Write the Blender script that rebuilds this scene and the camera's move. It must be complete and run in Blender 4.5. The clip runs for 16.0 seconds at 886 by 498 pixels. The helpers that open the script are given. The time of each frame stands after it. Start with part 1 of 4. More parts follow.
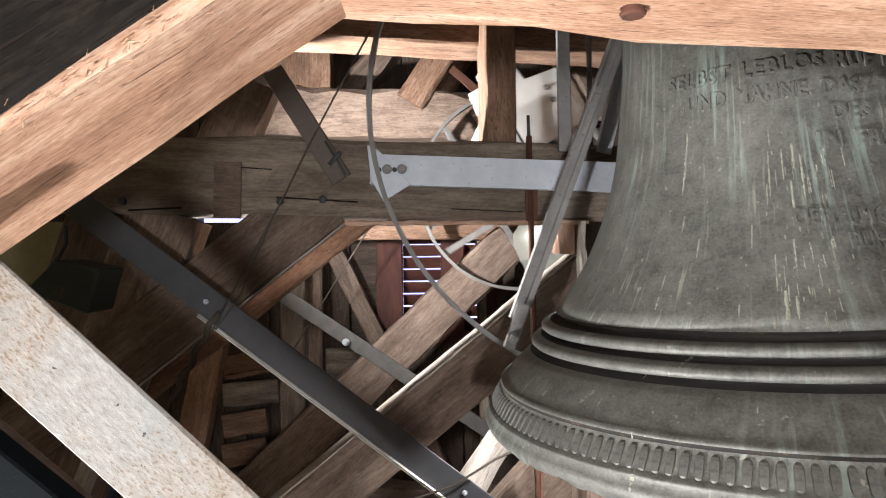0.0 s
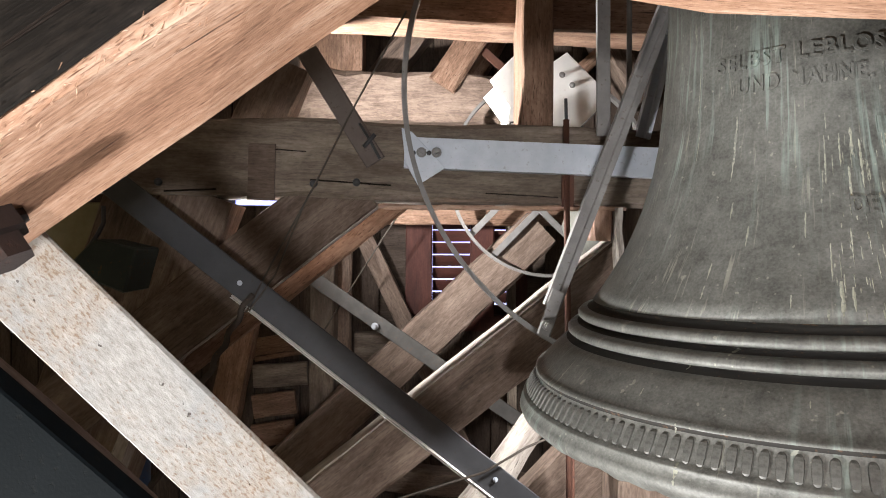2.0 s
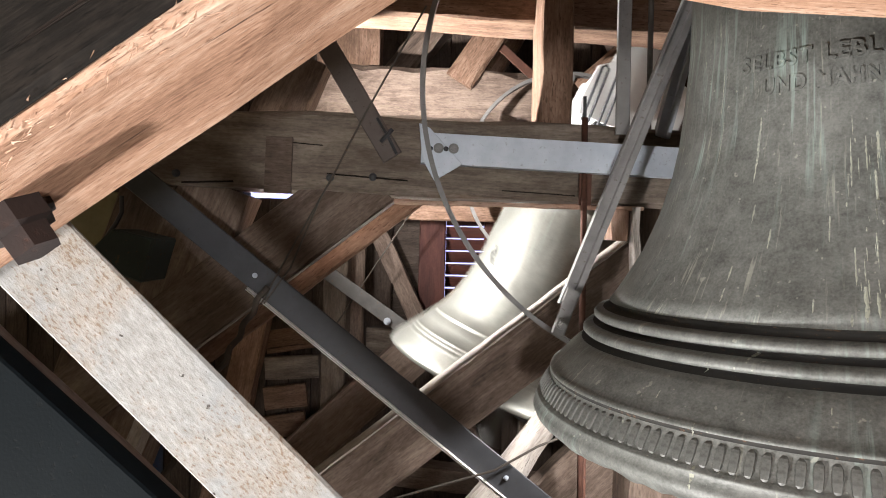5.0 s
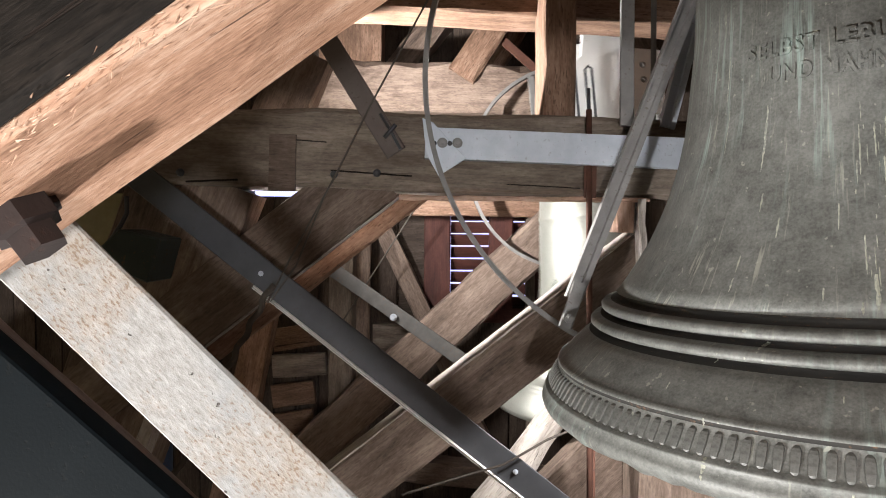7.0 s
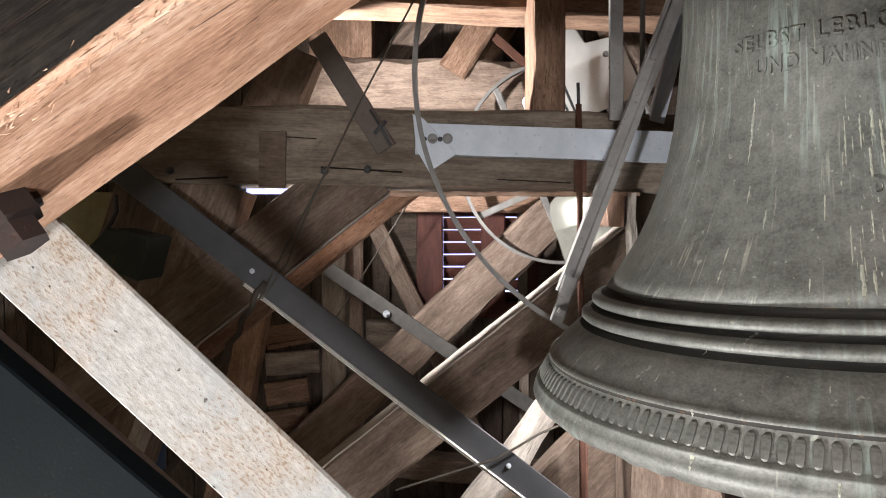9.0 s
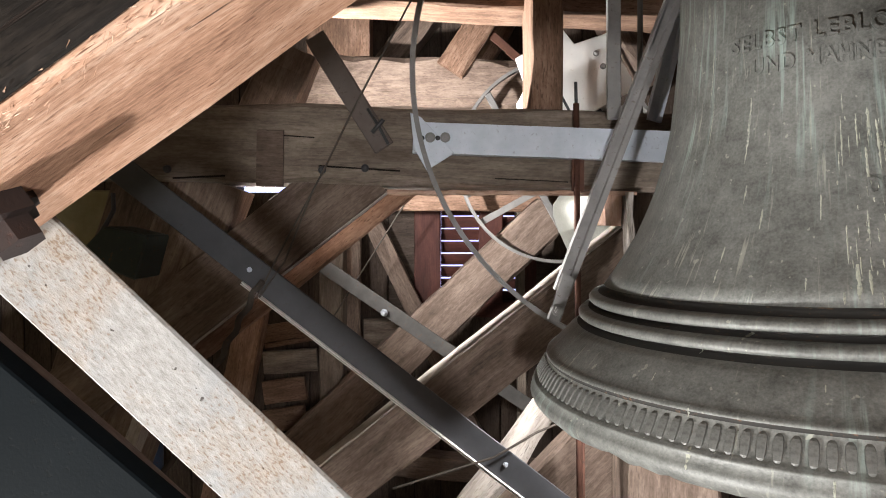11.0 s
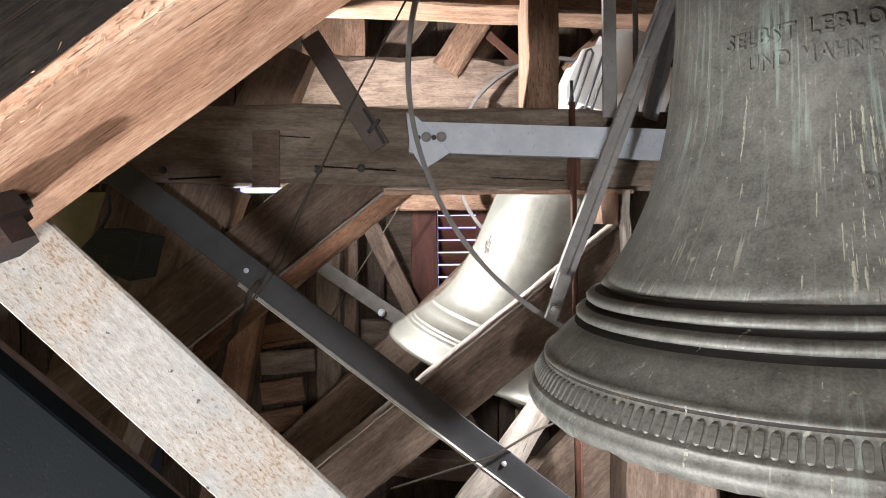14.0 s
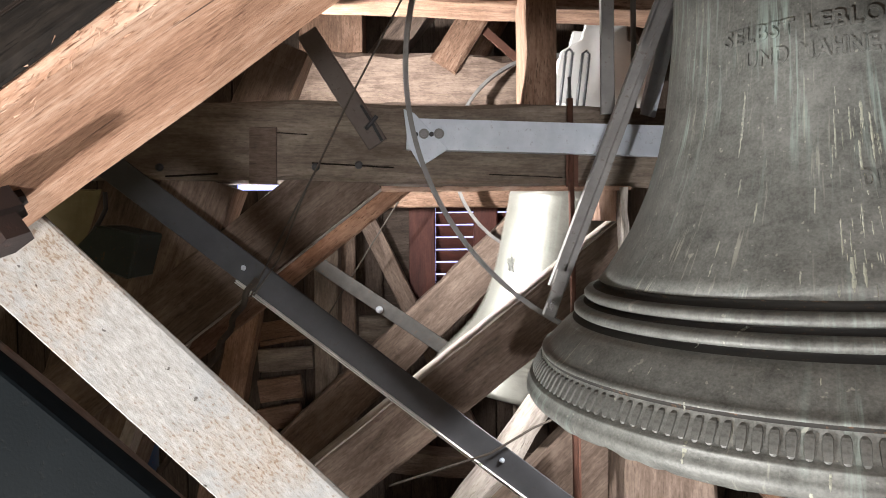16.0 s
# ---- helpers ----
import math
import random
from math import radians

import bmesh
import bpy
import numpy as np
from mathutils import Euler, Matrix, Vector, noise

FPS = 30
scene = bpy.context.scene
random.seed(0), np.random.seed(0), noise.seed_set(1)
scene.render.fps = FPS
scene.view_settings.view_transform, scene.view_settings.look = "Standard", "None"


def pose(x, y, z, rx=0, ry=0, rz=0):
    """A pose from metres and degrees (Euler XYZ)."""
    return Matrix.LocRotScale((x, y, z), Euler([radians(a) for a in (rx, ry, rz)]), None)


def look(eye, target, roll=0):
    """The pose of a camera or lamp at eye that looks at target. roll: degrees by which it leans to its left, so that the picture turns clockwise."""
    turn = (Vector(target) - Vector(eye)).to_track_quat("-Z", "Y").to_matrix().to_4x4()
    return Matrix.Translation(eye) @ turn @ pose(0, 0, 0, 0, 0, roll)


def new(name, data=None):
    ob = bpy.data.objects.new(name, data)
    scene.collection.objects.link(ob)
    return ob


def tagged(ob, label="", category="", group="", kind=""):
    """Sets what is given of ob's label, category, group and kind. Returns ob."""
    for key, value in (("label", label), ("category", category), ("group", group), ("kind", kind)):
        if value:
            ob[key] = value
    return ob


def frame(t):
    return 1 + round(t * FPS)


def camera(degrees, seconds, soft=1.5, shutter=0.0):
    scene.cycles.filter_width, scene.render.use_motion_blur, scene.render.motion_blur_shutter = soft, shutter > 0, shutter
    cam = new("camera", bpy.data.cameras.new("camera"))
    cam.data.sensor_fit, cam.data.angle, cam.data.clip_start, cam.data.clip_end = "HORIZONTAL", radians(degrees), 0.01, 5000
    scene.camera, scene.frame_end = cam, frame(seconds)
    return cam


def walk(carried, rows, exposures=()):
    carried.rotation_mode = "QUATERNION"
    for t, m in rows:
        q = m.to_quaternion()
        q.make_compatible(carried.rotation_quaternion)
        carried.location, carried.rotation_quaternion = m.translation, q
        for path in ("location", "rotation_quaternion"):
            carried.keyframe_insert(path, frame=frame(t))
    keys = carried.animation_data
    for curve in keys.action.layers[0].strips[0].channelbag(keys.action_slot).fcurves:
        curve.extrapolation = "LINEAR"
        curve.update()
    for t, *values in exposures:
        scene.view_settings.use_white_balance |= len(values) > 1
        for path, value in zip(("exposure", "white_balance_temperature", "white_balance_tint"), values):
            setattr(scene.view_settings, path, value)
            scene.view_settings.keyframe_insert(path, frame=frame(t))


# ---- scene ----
# the rows of the path: seconds, place, turn
cam = camera(69.0, 16.0, soft=1.0, shutter=0.5)
PATH = [
    (0, pose(0.0344, -0.0382, 3.0109, 90.270, 0.445, -3.175)),
    (0.5, pose(0.0196, -0.0270, 3.0130, 90.381, -0.240, -2.051)),
    (1, pose(0.0151, -0.0189, 3.0091, 89.864, -0.171, -1.573)),
    (1.5, pose(0.0084, -0.0120, 3.0056, 89.227, 0.089, -0.678)),
    (2, pose(0.0067, -0.0094, 3.0056, 89.047, -0.389, -0.879)),
    (2.5, pose(0.0059, -0.0065, 3.0053, 88.897, -0.113, -0.658)),
    (3, pose(0.0025, -0.0067, 3.0074, 88.892, -0.403, -0.331)),
    (5.5, pose(-0.0074, 0.0004, 3.0043, 88.517, -1.622, 0.228)),
    (6, pose(-0.0094, 0.0027, 3.0027, 88.183, -1.554, 0.403)),
    (6.5, pose(-0.0093, 0.0026, 3.0022, 88.163, -1.505, 0.524)),
    (7, pose(-0.0089, 0.0028, 3.0033, 88.297, -0.541, 0.578)),
    (7.5, pose(-0.0077, 0.0034, 3.0025, 88.242, -0.206, 0.515)),
    (8, pose(-0.0072, 0.0056, 3.0009, 88.081, -0.154, 0.368)),
    (8.5, pose(-0.0024, 0.0033, 3.0000, 87.991, 0.083, 0.043)),
    (9, pose(0.0000, 0.0000, 3.0000, 88.000, -0.000, 0.000)),
    (11.5, pose(0.0025, -0.0017, 3.0009, 87.869, -0.039, -0.224)),
    (12, pose(0.0035, -0.0021, 3.0006, 88.075, 0.378, -0.228)),
    (12.5, pose(0.0053, -0.0023, 3.0011, 87.983, 0.639, -0.282)),
    (13, pose(0.0078, -0.0032, 3.0011, 87.939, 0.639, -0.481)),
    (13.5, pose(0.0053, -0.0024, 3.0019, 87.907, 0.560, -0.499)),
    (14, pose(0.0029, -0.0002, 3.0016, 87.818, 0.307, -0.439)),
    (14.5, pose(0.0024, 0.0002, 3.0008, 87.755, 0.339, -0.421)),
    (15, pose(0.0030, 0.0005, 3.0008, 87.705, 0.298, -0.422)),
    (15.5, pose(0.0026, 0.0018, 3.0017, 87.621, 0.408, -0.561)),
    (16, pose(0.0020, 0.0034, 3.0006, 87.566, 0.385, -0.659))]
walk(cam, PATH)

# ---- light ----
world = bpy.data.worlds.new("world")
scene.world = world
world.use_nodes = True
wn = world.node_tree
sky = wn.nodes.new("ShaderNodeTexSky")
sky.sky_type, sky.sun_disc, sky.sun_elevation, sky.sun_rotation = "NISHITA", False, radians(35), radians(200)
wn.links.new(sky.outputs[0], wn.nodes["Background"].inputs[0])
wn.nodes["Background"].inputs[1].default_value = 0.15
scene.view_settings.exposure = 0.0


def lamp(name, place, watts, radius, colour):
    data = bpy.data.lights.new(name, "POINT")
    data.energy, data.shadow_soft_size, data.color = watts, radius, colour
    ob = new(name, data)
    ob.location = place
    return ob


sun_data = bpy.data.lights.new("sun", "SUN")
sun_data.energy, sun_data.angle, sun_data.color = 3.0, radians(0.5), (1, 0.95, 0.88)
sun = new("sun", sun_data)
sun.matrix_world = look((0, 0, 30), (-4, -12, 18))
lamp("floodlight_near", (-1.7, 0.12, 1.0), 760, 0.07, (1.0, 0.98, 0.97))
# added fill behind the eye, evens out the fronts of bell and frame
lamp("fill_back", (0.15, -1.7, 2.6), 295, 0.10, (1.0, 0.98, 0.97))
far_data = bpy.data.lights.new("floodlight_far", "SPOT")
far_data.energy, far_data.shadow_soft_size, far_data.color, far_data.spot_size, far_data.spot_blend = 580, 0.06, (1.0, 0.97, 0.95), radians(168), 0.8
new("floodlight_far", far_data).matrix_world = look((-0.95, 2.95, 3.16), (0.50, 3.25, 3.75))
# added fill, hidden behind the large bell, for the undersides of the frame
lamp("fill_low", (0.6058, 1.9860, 2.6346), 64, 0.03, (1.0, 0.97, 0.95))


# ---- materials ----
def material(name, rough=0.6, metal=0.0):
    m = bpy.data.materials.new(name)
    m.use_nodes = True
    b = m.node_tree.nodes["Principled BSDF"]
    b.inputs["Roughness"].default_value, b.inputs["Metallic"].default_value = rough, metal
    return m, m.node_tree.nodes, m.node_tree.links, b


def coords(nodes, links, scale, kind="Object", spin=(0, 0, 0)):
    tc, mp = nodes.new("ShaderNodeTexCoord"), nodes.new("ShaderNodeMapping")
    mp.inputs["Scale"].default_value, mp.inputs["Rotation"].default_value = scale, spin
    links.new(tc.outputs[kind], mp.inputs[0])
    return mp.outputs[0]


def noise_tex(nodes, links, vec, scale, detail=6, rough=0.6, distort=0.0):
    n = nodes.new("ShaderNodeTexNoise")
    n.inputs["Scale"].default_value, n.inputs["Detail"].default_value = scale, detail
    n.inputs["Roughness"].default_value, n.inputs["Distortion"].default_value = rough, distort
    links.new(vec, n.inputs["Vector"])
    return n.outputs["Fac"]


def ramp(nodes, links, fac, stops):
    r = nodes.new("ShaderNodeValToRGB")
    while len(r.color_ramp.elements) < len(stops):
        r.color_ramp.elements.new(0.5)
    for e, (p, c) in zip(r.color_ramp.elements, stops):
        e.position, e.color = p, (*c, 1) if len(c) == 3 else c
    links.new(fac, r.inputs[0])
    return r.outputs[0]


def mix(nodes, links, fac, a, b, kind="MIX"):
    m = nodes.new("ShaderNodeMix")
    m.data_type, m.blend_type = "RGBA", kind
    for value, slot in ((fac, 0), (a, 6), (b, 7)):
        if isinstance(value, (int, float)):
            m.inputs[slot].default_value = value
        elif isinstance(value, tuple):
            m.inputs[slot].default_value = (*value, 1)
        else:
            links.new(value, m.inputs[slot])
    return m.outputs[2]


def bump(nodes, links, bsdf, height, strength, distance=0.004):
    b = nodes.new("ShaderNodeBump")
    b.inputs["Strength"].default_value, b.inputs["Distance"].default_value = strength, distance
    links.new(height, b.inputs["Height"])
    links.new(b.outputs[0], bsdf.inputs["Normal"])


def math_node(nodes, links, op, a, b):
    m = nodes.new("ShaderNodeMath")
    m.operation = op
    for i, v in enumerate((a, b)):
        if isinstance(v, (int, float)):
            m.inputs[i].default_value = v
        else:
            links.new(v, m.inputs[i])
    return m.outputs[0]


def wood(name, dark, mid, light, rough=0.8, crack=1.0, stain=(0.05, 0.035, 0.025), stain_amount=0.5, g=1.0):
    """Sawn timber with its grain along the local X axis."""
    m, n, l, b = material(name, rough)
    info = n.new("ShaderNodeObjectInfo")
    shift = n.new("ShaderNodeVectorMath")
    shift.operation = "ADD"
    tc = n.new("ShaderNodeTexCoord")
    l.new(tc.outputs["Object"], shift.inputs[0])
    scaled = math_node(n, l, "MULTIPLY", info.outputs["Random"], 37.0)
    l.new(scaled, shift.inputs[1])
    def stretched(s):
        mp = n.new("ShaderNodeMapping")
        mp.inputs["Scale"].default_value = s
        l.new(shift.outputs[0], mp.inputs[0])
        return mp.outputs[0]
    fine = noise_tex(n, l, stretched((9 * g, 120 * g, 120 * g)), 1.0, 5, 0.65)
    broad = noise_tex(n, l, stretched((1.6, 13, 13)), 1.0, 4, 0.6, 1.0)
    cloud = noise_tex(n, l, stretched((3.0, 9, 9)), 1.0, 6, 0.68, 0.8)
    speck = noise_tex(n, l, stretched((45 * g, 90 * g, 90 * g)), 1.0, 4, 0.6)
    blot = noise_tex(n, l, stretched((2.2, 6, 6)), 1.0, 5, 0.7)
    split = noise_tex(n, l, stretched((1.6 * g, 55 * g, 55 * g)), 1.0, 3, 0.55, 0.4)
    pores = noise_tex(n, l, stretched((26 * g, 200 * g, 200 * g)), 1.0, 3, 0.55)
    fac = math_node(n, l, "ADD", math_node(n, l, "ADD", math_node(n, l, "MULTIPLY", fine, 0.22), math_node(n, l, "MULTIPLY", broad, 0.28)), math_node(n, l, "ADD", math_node(n, l, "MULTIPLY", cloud, 0.35), math_node(n, l, "MULTIPLY", speck, 0.15)))
    col = ramp(n, l, fac, [(0.36, dark), (0.49, mid), (0.62, light)])
    stains = ramp(n, l, blot, [(0.52, (0, 0, 0)), (0.75, (1, 1, 1))])
    col = mix(n, l, math_node(n, l, "MULTIPLY", stains, stain_amount), col, stain)
    cracks = ramp(n, l, split, [(0.27, (1, 1, 1)), (0.315, (0, 0, 0))])
    col = mix(n, l, math_node(n, l, "MULTIPLY", cracks, 0.85 * crack), col, (0.018, 0.012, 0.009))
    specks = ramp(n, l, pores, [(0.345, (1, 1, 1)), (0.41, (0, 0, 0))])
    col = mix(n, l, math_node(n, l, "MULTIPLY", specks, 0.8 * crack), col, dark)
    tone = math_node(n, l, "ADD", math_node(n, l, "MULTIPLY", info.outputs["Random"], 0.4), 0.8)
    hsv = n.new("ShaderNodeHueSaturation")
    l.new(tone, hsv.inputs["Value"])
    l.new(col, hsv.inputs["Color"])
    l.new(hsv.outputs[0], b.inputs["Base Color"])
    h = math_node(n, l, "SUBTRACT", math_node(n, l, "ADD", math_node(n, l, "MULTIPLY", fine, 0.5), math_node(n, l, "MULTIPLY", broad, 0.5)), math_node(n, l, "MULTIPLY", cracks, 0.9 * crack))
    bump(n, l, b, h, 0.6, 0.004)
    b.inputs["Specular IOR Level"].default_value = 0.25
    return m


def metal_paint(name, colour, other, rough=0.5, metal=0.0, spots=(0.16, 0.08, 0.035), spot_amount=0.5, spot_scale=60, edge=0.58):
    """Painted, galvanised or rusty steel: a mottled colour with rust freckles."""
    m, n, l, b = material(name, rough, metal)
    vec = coords(n, l, (1, 1, 1))
    a = noise_tex(n, l, vec, 9, 6, 0.65)
    s = noise_tex(n, l, vec, spot_scale, 4, 0.6)
    g = noise_tex(n, l, vec, 220, 2, 0.5)
    col = ramp(n, l, a, [(0.3, colour), (0.7, other)])
    mask = ramp(n, l, math_node(n, l, "ADD", math_node(n, l, "MULTIPLY", s, 0.7), math_node(n, l, "MULTIPLY", a, 0.3)), [(edge, (0, 0, 0)), (edge + 0.07, (1, 1, 1))])
    col = mix(n, l, math_node(n, l, "MULTIPLY", mask, spot_amount), col, spots)
    l.new(col, b.inputs["Base Color"])
    l.new(ramp(n, l, mask, [(0, (rough,) * 3), (1, (0.9,) * 3)]), b.inputs["Roughness"])
    bump(n, l, b, math_node(n, l, "ADD", g, math_node(n, l, "MULTIPLY", mask, -1.0)), 0.25, 0.001)
    return m


OLD_WOOD = wood("old_oak", (0.046, 0.032, 0.025), (0.140, 0.102, 0.081), (0.250, 0.192, 0.156), 0.8, 0.5)
GREY_WOOD = wood("grey_weathered_oak", (0.060, 0.047, 0.037), (0.150, 0.121, 0.097), (0.260, 0.218, 0.182), 0.8, 0.5)
WARM_WOOD = wood("warm_spruce", (0.070, 0.038, 0.024), (0.175, 0.104, 0.070), (0.310, 0.205, 0.150))
NEAR_WOOD = wood("pale_sawn_timber", (0.150, 0.070, 0.040), (0.470, 0.275, 0.180), (0.760, 0.560, 0.430), 0.75, 1.0, (0.22, 0.10, 0.05), 0.35, 2.4)
DARK_WOOD = wood("dark_rough_timber", (0.004, 0.0032, 0.0024), (0.009, 0.007, 0.0055), (0.032, 0.025, 0.020), 0.95, 1.0, (0.01, 0.008, 0.006), 0.6, 2.2)
# pale grey timber, also the light painted along the braces' edges
PALE_WOOD = wood("pale_and_lit_timber", (0.190, 0.165, 0.145), (0.360, 0.322, 0.290), (0.520, 0.480, 0.440), 0.85, 1.0)
PINK_WOOD = wood("lit_pink_wood", (0.260, 0.150, 0.105), (0.480, 0.310, 0.235), (0.640, 0.470, 0.380), 0.85, 0.8)
WALL_WOOD = wood("dark_wall_boards", (0.018, 0.013, 0.010), (0.050, 0.036, 0.028), (0.095, 0.072, 0.058))
RED_WOOD = wood("red_brown_stained_boards", (0.028, 0.010, 0.008), (0.055, 0.018, 0.014), (0.085, 0.030, 0.022), 0.7, 0.3)
STEEL = metal_paint("galvanised_steel", (0.38, 0.42, 0.48), (0.50, 0.54, 0.60), 0.5, 0.25, (0.20, 0.17, 0.15), 0.35)
ARM_STEEL = metal_paint("weathered_grey_steel", (0.12, 0.116, 0.112), (0.20, 0.195, 0.19), 0.55, 0.2, (0.10, 0.07, 0.05), 0.5)
DARK_STEEL = metal_paint("dark_painted_steel", (0.035, 0.037, 0.042), (0.055, 0.057, 0.063), 0.5, 0.2, (0.09, 0.07, 0.055), 0.35)
LEAD = metal_paint("dull_grey_steel", (0.055, 0.053, 0.051), (0.10, 0.097, 0.093), 0.65)
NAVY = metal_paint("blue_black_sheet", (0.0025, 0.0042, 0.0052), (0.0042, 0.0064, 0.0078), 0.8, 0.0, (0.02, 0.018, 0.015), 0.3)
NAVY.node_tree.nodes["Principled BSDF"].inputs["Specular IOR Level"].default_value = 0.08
DARK_RUST = metal_paint("dark_rusty_iron", (0.011, 0.006, 0.005), (0.026, 0.013, 0.010), 0.8, 0.1, (0.07, 0.03, 0.02), 0.5)
DARK_GROOVE = metal_paint("dark_groove_bronze", (0.012, 0.011, 0.010), (0.026, 0.024, 0.021), 0.9)
DROPPING = metal_paint("pale_droppings", (0.27, 0.28, 0.22), (0.43, 0.43, 0.36), 0.9, 0.0, (0.20, 0.21, 0.19), 0.8, 120, 0.50)
DAYLIGHT = bpy.data.materials.new("daylight")
DAYLIGHT.use_nodes = True
DAYLIGHT.node_tree.nodes["Principled BSDF"].inputs["Base Color"].default_value = (0, 0, 0, 1)
DAYLIGHT.node_tree.nodes["Principled BSDF"].inputs["Emission Color"].default_value = (0.50, 0.52, 1.0, 1)
DAYLIGHT.node_tree.nodes["Principled BSDF"].inputs["Emission Strength"].default_value = 2.2
RUST = metal_paint("rusty_iron", (0.055, 0.022, 0.014), (0.120, 0.050, 0.032), 0.85, 0.2, (0.03, 0.02, 0.018), 0.6)
WHITE = metal_paint("white_painted_steel", (0.70, 0.71, 0.70), (0.82, 0.82, 0.80), 0.45, 0.0, (0.45, 0.38, 0.30), 0.25)
GREEN = metal_paint("dark_green_enamel", (0.030, 0.038, 0.034), (0.045, 0.054, 0.048), 0.5)
STRAP = metal_paint("brown_grey_strap", (0.085, 0.068, 0.060), (0.120, 0.098, 0.088), 0.7, 0.1, (0.05, 0.035, 0.028), 0.5)
ROPE = metal_paint("tarred_rope", (0.030, 0.024, 0.020), (0.060, 0.048, 0.038), 0.95)
LINEN = metal_paint("grey_wire", (0.045, 0.038, 0.032), (0.08, 0.068, 0.056), 0.8)
MASONRY = metal_paint("yellow_plaster", (0.15, 0.13, 0.065), (0.20, 0.175, 0.10), 0.9, 0.0, (0.20, 0.15, 0.08), 0.5, 20)
CONCRETE = metal_paint("dusty_floor", (0.07, 0.06, 0.05), (0.11, 0.095, 0.08), 0.95, 0.0, (0.05, 0.04, 0.03), 0.5, 30)
BLUE = metal_paint("blue_plastic", (0.02, 0.045, 0.10), (0.03, 0.06, 0.13), 0.5)
RED = metal_paint("red_paint", (0.45, 0.05, 0.03), (0.50, 0.07, 0.05), 0.5)


GREEN.node_tree.nodes["Principled BSDF"].inputs["Specular IOR Level"].default_value = 0.12


def pitted_steel():
    """Old white coating over steel: tan clouds, brown flecks drawn out along the bar, dark pits and scuffs."""
    m, n, l, b = material("pitted_coated_steel", 0.7)
    vec = coords(n, l, (1, 1, 1))
    drawn = coords(n, l, (0.45, 1, 1))
    cloud = noise_tex(n, l, vec, 7, 6, 0.7)
    blue = noise_tex(n, l, vec, 13, 4, 0.6, 0.5)
    fleck = noise_tex(n, l, drawn, 130, 5, 0.7)
    small = noise_tex(n, l, drawn, 330, 3, 0.6)
    pit = noise_tex(n, l, vec, 75, 2, 0.5)
    col = ramp(n, l, fleck, [(0.30, (0.20, 0.195, 0.18)), (0.5, (0.285, 0.28, 0.268)), (0.7, (0.37, 0.365, 0.355))])
    col = mix(n, l, math_node(n, l, "MULTIPLY", ramp(n, l, blue, [(0.48, (0, 0, 0)), (0.68, (1, 1, 1))]), 0.45), col, (0.215, 0.235, 0.25))
    tan = ramp(n, l, cloud, [(0.47, (0, 0, 0)), (0.64, (1, 1, 1))])
    col = mix(n, l, math_node(n, l, "MULTIPLY", tan, 0.45), col, (0.30, 0.215, 0.135))
    both = math_node(n, l, "ADD", math_node(n, l, "MULTIPLY", small, 0.6), math_node(n, l, "MULTIPLY", cloud, 0.4))
    spots = ramp(n, l, both, [(0.535, (0, 0, 0)), (0.60, (1, 1, 1))])
    col = mix(n, l, math_node(n, l, "MULTIPLY", spots, 0.62), col, (0.13, 0.068, 0.032))
    pits = ramp(n, l, pit, [(0.70, (0, 0, 0)), (0.735, (1, 1, 1))])
    col = mix(n, l, math_node(n, l, "MULTIPLY", pits, 0.8), col, (0.035, 0.024, 0.018))
    l.new(col, b.inputs["Base Color"])
    h = math_node(n, l, "SUBTRACT", math_node(n, l, "ADD", math_node(n, l, "MULTIPLY", fleck, 0.6), math_node(n, l, "MULTIPLY", small, 0.4)), pits)
    bump(n, l, b, h, 0.55, 0.002)
    b.inputs["Specular IOR Level"].default_value = 0.3
    return m


PITTED = pitted_steel()


